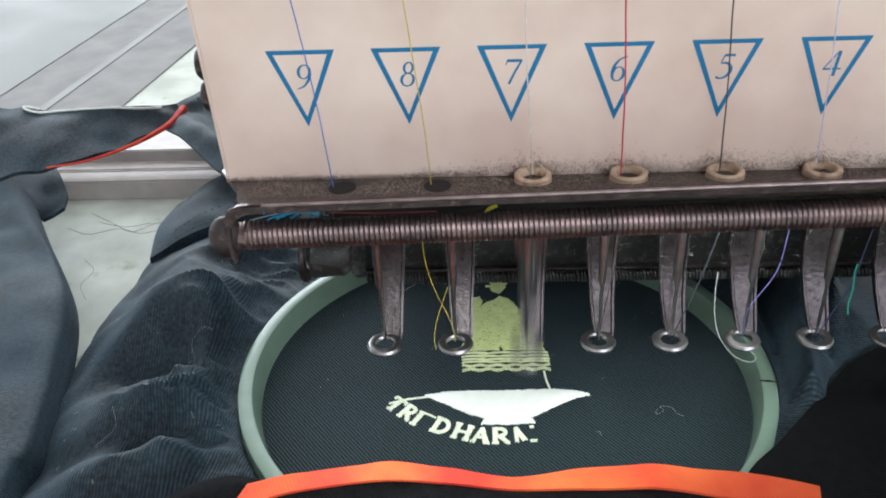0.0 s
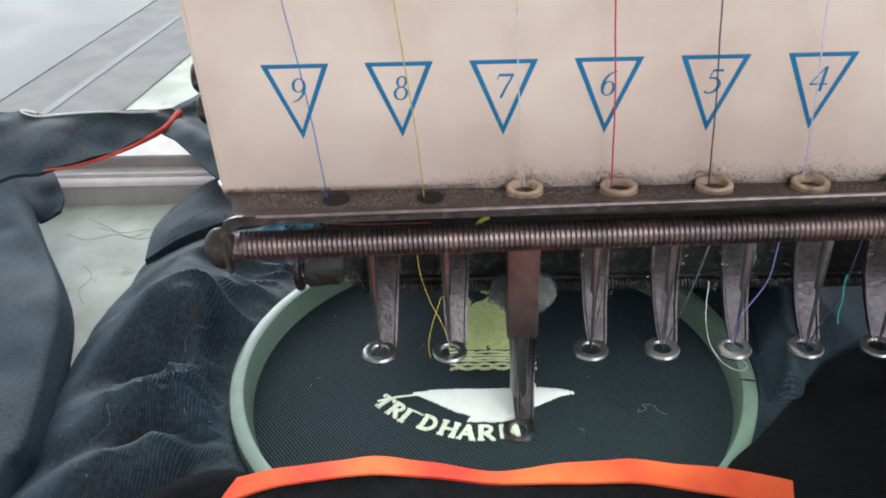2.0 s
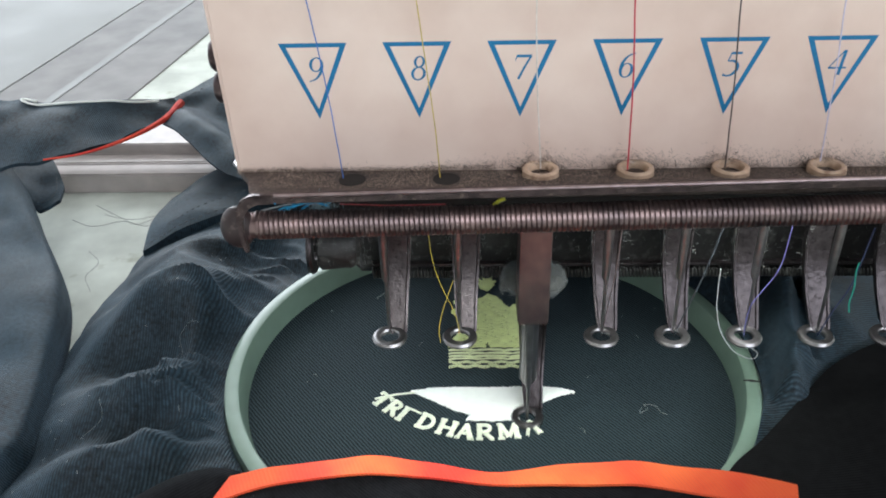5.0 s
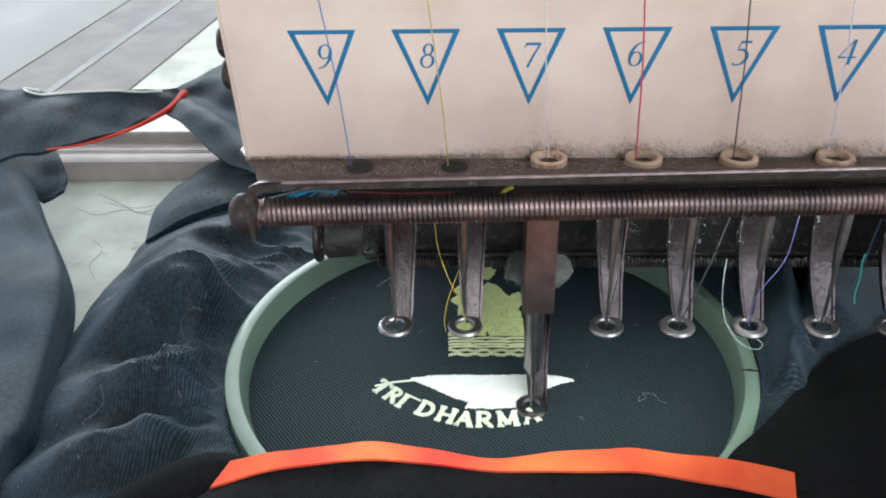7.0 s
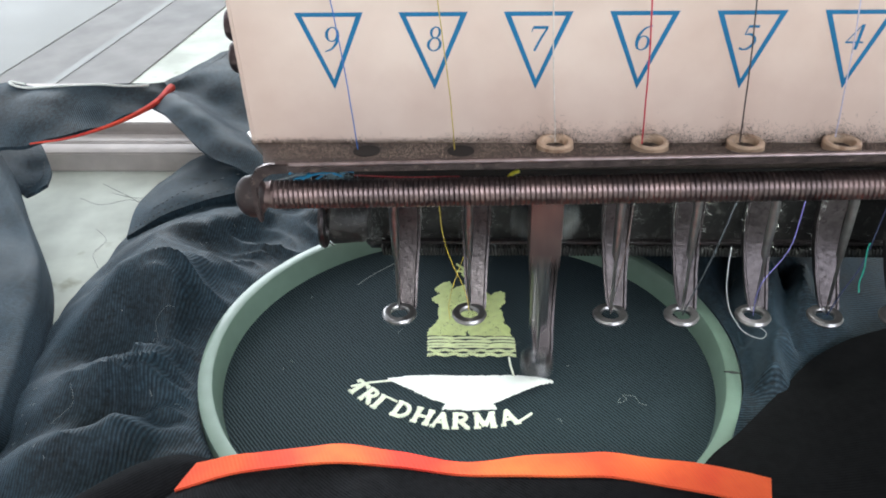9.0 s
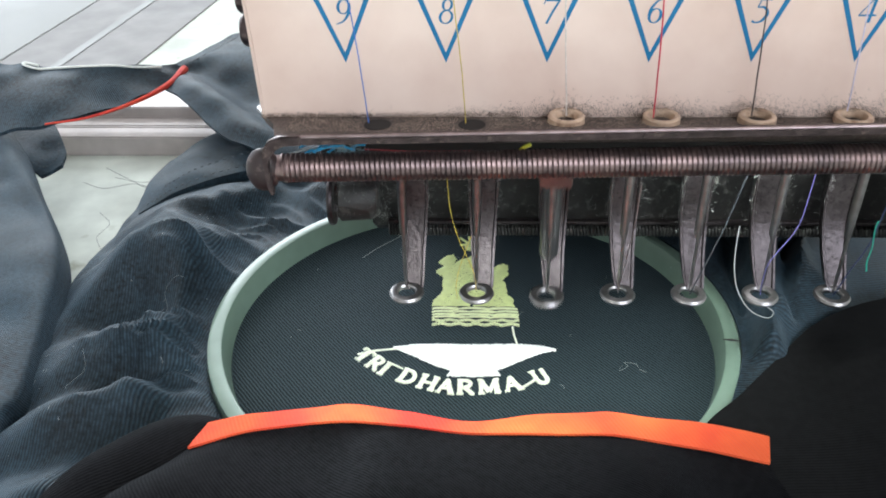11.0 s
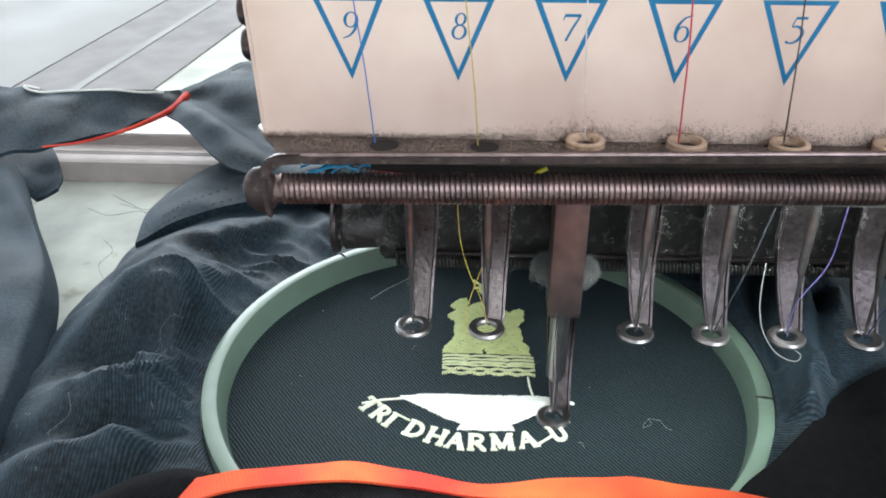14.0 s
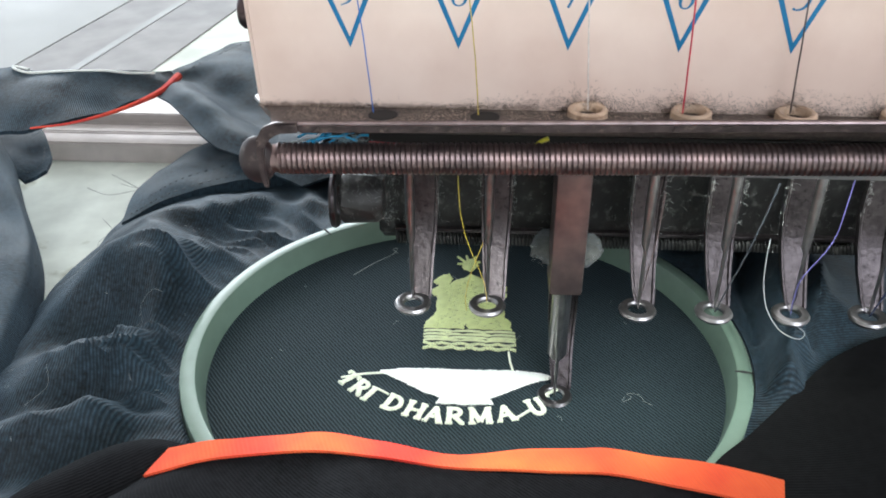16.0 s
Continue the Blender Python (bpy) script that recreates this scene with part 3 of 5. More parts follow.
    # front placket that laps over the near side of the ring
    def placket_folds(u, v, q):
        return wrinkle(0.06, 1.0, 6.1, q) * min(1, v * 5) + 7.0 * math.sin(u * 19 + 2 * noise.noise(Vector((u * 4, 0, 5)))) * v * (1 - v)
    tape_top = [(-47.7, -8.7, z + 15.5), (-40.0, -7.1, z + 16.0), (-28.6, -5.0, z + 16.0), (-19.1, -6.1, z + 16.0), (-7.7, -8.0, z + 16.0), (11.2, -6.1, z + 16.0), (26.2, -8.7, z + 16.0), (33.5, -10.6, z + 15.8)]
    tape_low = [(-49.5, -13.5, z + 15.4), (-40.8, -10.9, z + 16.4), (-28.9, -9.1, z + 16.5), (-19.1, -9.6, z + 16.5), (-7.7, -10.9, z + 16.5), (11.1, -11.0, z + 16.4), (22.7, -13.2, z + 16.3), (32.3, -15.4, z + 16.0)]
    part("placket", cloth_bm([[(x, y + 0.6, h - 0.7) for x, y, h in tape_low], [(-62, -34, z + 16), (-46, -34, z + 17), (-30, -34, z + 17), (-20, -34, z + 17), (-7, -34, z + 17), (12, -34, z + 17), (26, -35, z + 16), (36, -36, z + 15)], [(-66, -75, z + 6), (-46, -75, z + 6), (-30, -75, z + 6), (-20, -75, z + 6), (-7, -75, z + 6), (12, -75, z + 6), (26, -75, z + 6), (40, -75, z + 6)]], 80, 40, placket_folds), FACING_AND_SHADE, s, "black placket lapped over the hoop")
    # rolled fold that runs from the tape's end towards the viewer
    ridge = [(-45, -7.5, z + 14.2), (-50, -7.2, z + 15.2), (-55, -8.8, z + 15.4), (-60, -12.8, z + 15.2), (-65, -19.5, z + 15), (-70, -28, z + 14), (-78, -42, z + 12)]
    # blacker than the body twill: the fold's shade is put into its colour
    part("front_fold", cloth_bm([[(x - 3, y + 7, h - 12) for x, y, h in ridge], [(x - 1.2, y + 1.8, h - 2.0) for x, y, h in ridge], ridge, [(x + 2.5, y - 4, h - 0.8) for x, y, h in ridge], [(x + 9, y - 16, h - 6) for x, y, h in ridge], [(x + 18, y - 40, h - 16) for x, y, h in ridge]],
                                70, 50, lambda u, v, q: wrinkle(0.09, 0.9, 9.1, q), planar=True), FACING_AND_SHADE, s, "rolled fold of dark twill beside the tape, shade put into its colour")
    part("orange_tape", cloth_bm([tape_top, tape_low], 120, 8, lambda u, v, q: wrinkle(0.1, 0.8, 1.7, q) * (1 - 0.5 * v) + 0.5 * math.sqrt(noise.noise(Vector((q.x * 0.09, 0.4, 3.0))) ** 2 + 0.004) * (1 - v), 0.45), ORANGE, s, "bright orange woven tape")

    # dark mass of cloth on the other side
    def dark_folds(u, v, q):
        return wrinkle(0.03, 3, 3.3, q) * min(1, v * 3) + wrinkle(0.08, 1.2, 4.3, q) * min(1, v * 4)
    part("side_panel", cloth_bm([[(22, -12, z + 2), (28, 1, z + 5), (36, 8.5, z + 6.2), (44.0, 16.6, z + 6.6), (55.2, 27.8, z + 6.6), (70.6, 35.8, z + 6.2), (100, 46, z + 2)],
                                 [(36, -30, z + 2), (44, -16, z + 4), (54, -6, z + 6), (64, 3, z + 6), (76, 11, z + 6), (90, 18, z + 5), (115, 26, z + 2)],
                                 [(50, -80, z - 10), (80, -70, z - 10), (100, -60, z - 10), (120, -50, z - 10), (140, -40, z - 12), (150, -30, z - 14), (170, -10, z - 18)]], 60, 50, dark_folds), LINING, s, "unlit black lining folded outwards")
    # cloth gathered behind the far side of the ring

    def back_folds(u, v, q):
        side = max(0.0, min(1.0, (u - 0.14) * 6))
        ridge = 1 - 2 * abs(math.sin(u * 17 + v * 2.2 + 1.2 * noise.noise(Vector((u * 5, v * 3, 4.4)))))
        return (ridge * 3.4 * min(1, v * 7) * (1 - v * 0.5) + wrinkle(0.05, 3.5, 6.6, q) * min(1, v * 4)) * side * 0.5 + 1.4 * fold_height(q, BACK_FOLDS) * min(1, v * 8)
    part("back_panel", cloth_bm([[rim(a, 50.0, 4.8) for a in (-30, -10, 10, 30, 50, 65, 80)],
                                 [(46, 8, z + 1), (51.5, 21, z + 4.6), (58, 42, z + 8), (55, 62, z + 8), (40, 82, z + 6), (20, 96, z + 4), (-6, 101, z + 3)],
                                 [(80, 0, z - 19), (90, 30, z - 16), (105, 62, z - 12), (100, 100, z - 12), (70, 140, z - 12), (20, 165, z - 12), (-40, 172, z - 12)]], 140, 70, back_folds), CLOTH_LEFT, s, "gathered dark twill behind the hoop")
    lies = BVHTree.FromPolygons([v.co for v in body.data.vertices], [p.vertices for p in body.data.polygons])
    base = ORIGIN[body]

    def on_body(x, y):
        hit = lies.ray_cast((Vector((x, y, z + 60)) - base) / 1000, Vector((0, 0, -1)))
        return Vector((x, y, hit[0].z * 1000 + base.z + 0.12)) if hit[0] else None
    for pts in ([(-91, 51.6), (-89, 47.5), (-83.6, 46.1), (-80.3, 50.4), (-79.9, 53.0), (-84, 55), (-87, 50), (-80, 47), (-74, 51)], [(-72, 30), (-69, 33), (-70, 37), (-66, 38)], [(-80, 10), (-77, 13), (-78, 16)]):
        line = [q for q in (on_body(p.x, p.y) for p in spline([(a, b, 0) for a, b in pts], 60)) if q]
        if len(line) > 4:
            part("loose_fibre", tube_bm(line, 0.022, 4), LINT, s, "fine pale fibre on the cloth")
    rng = random.Random(18)
    for _ in range(70):
        p, d = Vector((rng.uniform(-96, -58), rng.uniform(-10, 90), 0)), Vector((rng.gauss(0, 0.35), rng.gauss(0, 0.35), 0))
        ends = [on_body(p.x, p.y), on_body(p.x + d.x, p.y + d.y)]
        if all(ends):
            part("lint_speck", tube_bm(ends, 0.03, 4), LINT, s)

    def fibre(name, pts, r, material, label):
        part(name, tube_bm(spline(pts, 40), r, 5), material, s, label)
    fibre("loose_thread", [(-33.1, 57.1, z + 0.3), (-29.8, 61.2, z + 0.4), (-25.7, 65.3, z + 0.5), (-24.9, 66.6, z + 1.2), (-25.8, 66.8, z + 0.8), (-24.6, 65.6, z + 0.6)], 0.06, LINT, "pale loose thread end")
    fibre("loose_fibre", [(18.5, 20.9, z + 0.3), (19.9, 21.8, z + 0.4), (19.4, 22.9, z + 0.4), (21.4, 22.6, z + 0.4), (22.1, 21.0, z + 0.4), (23.3, 20.4, z + 0.3)], 0.028, LINT, "curled pale fibre")
    rng = random.Random(8)
    for _ in range(16):
        a, r = rng.uniform(0, 6.28), 42 * math.sqrt(rng.random())
        c = Vector((HX + r * math.cos(a), HY + r * HSY * math.sin(a), z + 0.25))
        d = Vector((rng.gauss(0, 0.32), rng.gauss(0, 0.32), 0.05))
        part("lint_speck", tube_bm([c - d, c + Vector((rng.gauss(0, 0.2), rng.gauss(0, 0.2), 0.15)), c + d], 0.024, 4), LINT, s)
    return s


# ---------------------------------------------------------------- embroidery on the cloth
def stroke_bm(points, width, height, bm=None, base=0.0):
    """A raised satin column along a flat line."""
    bm = bm or bmesh.new()
    pts = [Vector((x, y, 0)) for x, y in points]
    prof = [(-1, 0), (-0.86, 0.55), (-0.45, 0.92), (0, 1), (0.45, 0.92), (0.86, 0.55), (1, 0)]
    rows = []
    for i, p in enumerate(pts):
        d = (pts[min(i + 1, len(pts) - 1)] - pts[max(i - 1, 0)]).normalized()
        n = Vector((-d.y, d.x, 0))
        rows.append([bm.verts.new((p.x + n.x * a * width / 2, p.y + n.y * a * width / 2, base + b * height)) for a, b in prof])
    for r, q in zip(rows, rows[1:]):
        for k in range(len(prof) - 1):
            bm.faces.new((r[k], r[k + 1], q[k + 1], q[k]))
    bm.faces.new(rows[0])
    bm.faces.new(rows[-1][::-1])
    bmesh.ops.recalc_face_normals(bm, faces=bm.faces)
    return bm


def strand(bm, a, b, r, lift, base):
    """One stitch: a soft thread that dips into the cloth at both ends."""
    a, b = Vector(a), Vector(b)
    pts = []
    for f, up in ((0, -0.5), (0.12, 0.55), (0.5, 1.0), (0.88, 0.55), (1, -0.5)):
        p = a.lerp(b, f)
        pts.append((p.x, p.y, base + up * lift))
    tube_bm(pts, r, 5, bm, ends=False)


def satin_bm(points, width, lift, base, step=0.3, seed=1):
    """A column of short stitches laid across a line."""
    rng = random.Random(seed)
    pts = [Vector(p) for p in points]
    bm = bmesh.new()
    for p, q in zip(pts, pts[1:]):
        d = q - p
        n = Vector((-d.y, d.x)).normalized()
        count = max(1, round(d.length / step))
        for k in range(count):
            c = p + d * (k + 0.5) / count
            w = width * rng.uniform(0.44, 0.56)
            s = d.normalized() * rng.uniform(-0.08, 0.08)
            strand(bm, c - n * w + s, c + n * w - s, 0.14, lift * rng.uniform(0.85, 1.1), base)
    return bm


def crossings(outline, at, axis):
    """Where a closed outline is crossed by the line x = at (axis 0) or y = at (axis 1)."""
    out = []
    for p, q in zip(outline, outline[1:] + outline[:1]):
        if (p[axis] - at) * (q[axis] - at) < 0:
            f = (at - p[axis]) / (q[axis] - p[axis])
            out.append(p[1 - axis] + f * (q[1 - axis] - p[1 - axis]))
    out.sort()
    return list(zip(out[::2], out[1::2]))


def filled_bm(outline, axis, step, longest, r, lift, base, seed):
    """A shape filled with parallel stitches."""
    rng = random.Random(seed)
    bm = bmesh.new()
    lo, hi = min(p[axis] for p in outline), max(p[axis] for p in outline)
    at = lo + step / 2
    while at < hi:
        for a, b in crossings(outline, at, axis):
            n = max(1, math.ceil((b - a) / longest))
            cuts = [a + rng.uniform(-0.18, 0.1)] + [a + (b - a) * (k + rng.uniform(-0.3, 0.3)) / n for k in range(1, n)] + [b + rng.uniform(-0.1, 0.18)]
            for c, d in zip(cuts, cuts[1:]):
                e, f = at + rng.uniform(-0.05, 0.05), at + rng.uniform(-0.05, 0.05)
                strand(bm, (e, c) if axis == 0 else (c, e), (f, d) if axis == 0 else (d, f), r, lift * rng.uniform(0.9, 1.1), base)
        at += step
    return bm


def arc(cx, cy, rx, ry, a0, a1, n=9):
    return [(cx + rx * math.cos(radians(a0 + (a1 - a0) * i / (n - 1))), cy + ry * math.sin(radians(a0 + (a1 - a0) * i / (n - 1)))) for i in range(n)]


# letters as stitched columns in a box one wide and one high: (line, weight)
GLYPHS = {
    "T": [([(0.5, 0.02), (0.5, 0.98)], 1.3), ([(0.02, 0.96), (0.98, 0.96)], 0.7), ([(0.04, 0.97), (0.04, 0.76)], 0.6), ([(0.96, 0.97), (0.96, 0.76)], 0.6), ([(0.28, 0.03), (0.72, 0.03)], 0.6)],
    "R": [([(0.2, 0.02), (0.2, 0.98)], 1.3), ([(0.05, 0.97)] + arc(0.5, 0.74, 0.28, 0.23, 90, -90) + [(0.2, 0.5)], 0.9), ([(0.45, 0.5), (0.9, 0.03)], 1.2), ([(0.02, 0.03), (0.4, 0.03)], 0.6), ([(0.82, 0.03), (1.02, 0.03)], 0.6)],
    "I": [([(0.5, 0.02), (0.5, 0.98)], 1.4), ([(0.22, 0.97), (0.78, 0.97)], 0.6), ([(0.22, 0.03), (0.78, 0.03)], 0.6)],
    "D": [([(0.2, 0.02), (0.2, 0.98)], 1.3), ([(0.03, 0.97)] + arc(0.42, 0.5, 0.46, 0.46, 90, -90, 13) + [(0.03, 0.03)], 1.0)],
    "H": [([(0.16, 0.02), (0.16, 0.98)], 1.3), ([(0.84, 0.02), (0.84, 0.98)], 1.3), ([(0.16, 0.5), (0.84, 0.5)], 0.7), ([(-0.02, 0.97), (0.34, 0.97)], 0.6), ([(0.66, 0.97), (1.02, 0.97)], 0.6), ([(-0.02, 0.03), (0.34, 0.03)], 0.6), ([(0.66, 0.03), (1.02, 0.03)], 0.6)],
    "A": [([(0.12, 0.02), (0.5, 0.98)], 0.8), ([(0.48, 0.98), (0.88, 0.02)], 1.4), ([(0.26, 0.36), (0.74, 0.36)], 0.6), ([(-0.04, 0.03), (0.28, 0.03)], 0.6), ([(0.7, 0.03), (1.06, 0.03)], 0.6)],
    "M": [([(0.1, 0.02), (0.14, 0.98)], 0.9), ([(0.14, 0.98), (0.5, 0.08)], 1.3), ([(0.5, 0.08), (0.86, 0.98)], 0.9), ([(0.86, 0.98), (0.9, 0.02)], 1.4), ([(-0.04, 0.03), (0.26, 0.03)], 0.6), ([(0.74, 0.03), (1.06, 0.03)], 0.6), ([(-0.02, 0.97), (0.18, 0.97)], 0.6), ([(0.84, 0.97), (1.04, 0.97)], 0.6)],
    "U": [([(0.2, 0.98), (0.2, 0.35)] + arc(0.5, 0.33, 0.3, 0.3, 180, 360, 9)[1:] + [(0.8, 0.98)], 1.1), ([(0.0, 0.97), (0.4, 0.97)], 0.6), ([(0.6, 0.97), (1.0, 0.97)], 0.6)],
}
# letter, its middle, turn in degrees, width, height, times at which its columns are stitched (0: before the clip)
WORDS = [
    ('T', -29.2, 24.5, -44, 2.9, 3.5, 0),
    ('R', -26.8, 22.3, -38, 2.8, 3.6, 0),
    ('I', -25.0, 20.8, -31, 2.2, 3.6, 0),
    ('D', -20.6, 18.7, -25, 3.3, 3.6, 0),
    ('H', -16.8, 17.2, -19, 3.3, 3.7, 0),
    ('A', -13.5, 16.3, -10, 3.2, 3.7, 0),
    ('R', -10.0, 16.1, -1, 3.2, 3.7, 0),
    ('M', -5.8, 16.4, 5, 3.7, 3.7, (0, 0, 1.0, 1.8, 2.2, 0, 2.3, 0)),
    ('A', -1.6, 17.2, 13, 3.3, 3.7, (2.7, 3.5, 5.4, 6.0, 7.6)),
    ('U', 3.7, 19.1, 24, 3.1, 3.8, (9.4, 10.9, 12.9)),
    ('T', 7.4, 21.6, 35, 2.9, 3.6, (99, 14.2, 13.9, 99, 99)),
]


def blob_outline(points, n, rough, seed):
    loop = [Vector((x, y, 0)) for x, y in points]
    out = []
    for i, a in enumerate(loop):
        b = loop[(i + 1) % len(loop)]
        for k in range(n):
            p = a.lerp(b, k / n)
            d = (b - a).normalized()
            p += Vector((-d.y, d.x, 0)) * rough * noise.noise(Vector((p.x * 1.7, p.y * 1.7, seed)))
            out.append((p.x, p.y))
    return out


LATE = []


def embroidery(s):
    z = CLOTH_Z + 0.02
    low = -1.4

    def flat(name, outline, material, label, h=0.55):
        part(name, prism_bm(outline, z - 0.3, z + h, "z"), material, s, label, smooth=False)
    figure = [(-17.1, 40.1), (-9.6, 40.0), (-9.3, 41.6), (-8.7, 41.6), (-8.5, 40.0), (-0.4, 40.1), (-0.4, 42.6), (-1.7, 44), (-1.6, 46), (-2.4, 49), (-1.2, 51.6), (-1.2, 55), (-3.0, 55), (-4.4, 53.6), (-6.4, 57.5), (-8.6, 58.6), (-11.8, 56.3), (-13.3, 54.4), (-12.4, 57), (-13.0, 58.7), (-14.7, 58.1), (-16.4, 56), (-14.9, 54.2), (-16.6, 52.6), (-15.2, 50.3), (-15.1, 44.3), (-16.9, 41.9)]
    tagged(part("emblem_figure", filled_bm(blob_outline(figure, 4, 0.4, 2.0), 1, 0.4, 3.6, 0.17, 0.16, z + 0.06, 3), THREAD_PALE, s, "pale green stitched emblem figure"), kind="stuff")
    flame = [(-10.4, 63.2), (-10.3, 60.9), (-8.6, 60.0), (-7.2, 62.3), (-7.6, 64.6), (-9.0, 64.6)]
    tagged(part("emblem_flame", filled_bm(flame, 1, 0.3, 4, 0.2, 0.2, z + 0.1, 4), THREAD_PALE, s, "pale green stitched tuft"), kind="stuff")
    for x1, y1 in ((-11.6, 65.6), (-9.7, 66.0), (-7.7, 65.7), (-11.6, 62.8), (-6.8, 63.8)):
        part("emblem_ray", stroke_bm([(-9.0 + (x1 + 9.0) * f, 62.6 + (y1 - 62.6) * f) for f in (0, 0.35, 0.7, 1)], 0.55, 0.35, base=z), THREAD_PALE, s)
    for y, w in ((39.2, 0.5), (38.2, 0.5), (37.25, 0.5), (36.4, 0.4)):
        tagged(part("emblem_bar", filled_bm([(-16.8, y - w / 2), (0.4, y - w / 2), (0.4, y + w / 2), (-16.8, y + w / 2)], 1, 0.26, 5.9, 0.16, 0.2, z + 0.08, int(y * 3)), THREAD_BAND, s), kind="stuff")
    part("emblem_border", satin_bm([(-16.8 + 17.3 * i / 60, 35.4 + 0.22 * math.cos(i * 0.52)) for i in range(61)], 0.5, 0.2, z + 0.1, seed=31), THREAD_BAND, s)
    part("emblem_border", satin_bm([(-16.8 + 17.3 * i / 60, 34.2 - 0.25 * math.cos(i * 0.52)) for i in range(61)], 0.6, 0.2, z + 0.1, seed=32), THREAD_BAND, s)
    banner = [(-23.8, 26.8), (-19.9, 27.8), (-15.3, 28.0), (-9.7, 27.9), (-4.2, 28.1), (1.3, 28.2), (5.0, 27.6), (7.0, 26.6), (4.6, 25.9), (2.1, 24.5), (-1.5, 22.3), (-4.4, 20.7), (-3.7, 19.4), (-7.7, 19.0), (-13.2, 19.2), (-12.5, 20.7), (-15.8, 21.9), (-19.6, 24.4)]
    tagged(part("emblem_banner", filled_bm(banner, 0, 0.21, 12, 0.19, 0.2, z + 0.1, 6), THREAD_WHITE, s, "white satin-stitched banner shape"), kind="stuff")
    flat("banner_ground", [(-19, 25.5), (3, 26.2), (-3, 22.8), (-5.5, 20.2), (-11.5, 20.2), (-14, 22.6)], THREAD_WHITE, "white ground layer", 0.12)
    part("jump_thread", tube_bm([(-0.9, 33.2, z + 0.3), (-0.7, 30.5, z + 0.4), (-0.2, 28, z + 0.3)], 0.22, 6), THREAD_LIGHT, s)
    part("jump_thread", tube_bm([(-30.5, 24.6, z + 0.3), (-27, 25.6, z + 0.4), (-23.2, 26.3, z + 0.3)], 0.2, 6), THREAD_LIGHT, s)
    part("jump_thread", tube_bm([(-24.2, 22.2, z + 0.3), (-23.0, 21.4, z + 0.4), (-21.6, 20.6, z + 0.3)], 0.2, 6), THREAD_LIGHT, s)
    tail = part("jump_thread", tube_bm([(0.2, 15.9, z + 0.3), (1.2, 16.6, z + 0.4), (2.6, 18.0, z + 0.3)], 0.25, 6), THREAD_LIGHT, s)
    LATE.append((tail, 8.3))
    for ch, x, y, turn, w, h, start in WORDS:
        ca, sa = math.cos(radians(turn)), math.sin(radians(turn))
        for k, (line, weight) in enumerate(GLYPHS[ch]):
            pts = []
            for (a0, b0), (a1, b1) in zip(line, line[1:]):
                pts += [(a0 + (a1 - a0) * f / 3, b0 + (b1 - b0) * f / 3) for f in range(3)]
            pts.append(line[-1])
            pts = [((a - 0.5) * w, (b - 0.5) * h) for a, b in pts]
            pts = [(x + a * ca - b * sa, y + a * sa + b * ca) for a, b in pts]
            when = start[k] if start else 0
            if when > 16:
                continue
            ob = part("letter_stroke", satin_bm(pts, 0.62 * weight, 0.2, z + 0.1, 0.24, k + 7), THREAD_LIGHT, s)
            if when:
                LATE.append((ob, when))


# ---------------------------------------------------------------- machine head
PITCH = 12.0
FOOT = {"x": 4.05, "y": 20.5, "z": -49.35}


def plate_z(y):
    return -7.1 - 0.12 * y if y > -7 else -6.26 + 0.44 * (-y - 7)


def rise(x, y=-11.0):
    """The plate's upturned front edge lifts a little along its length."""
    return 0.023 * (x + 31) * max(0.0, (-y - 6.0) / 5.0)


def eyelet_x(k):
    return -6 + (PITCH * (7 - k) + 9.0) * 0.953


def oval(cx, cy, rx, ry, thick, thin, n=24):
    """A closed oval line, heavy at its sides and fine at top and bottom."""
    return [(cx + rx * math.cos(a), cy + ry * math.sin(a), thin + (thick - thin) * math.cos(a) ** 2) for a in (2 * math.pi * i / n for i in range(n + 1))]


def bend(points, n=14):
    """A smooth line of (x, y, weight)."""
    return [tuple(q) for q in spline(points, n)]


NINE = [oval(0, 0.2, 0.22, 0.28, 0.12, 0.045), bend([(0.235, 0.2, 0.12), (0.2, -0.1, 0.11), (0.02, -0.38, 0.07), (-0.25, -0.5, 0.035)])]
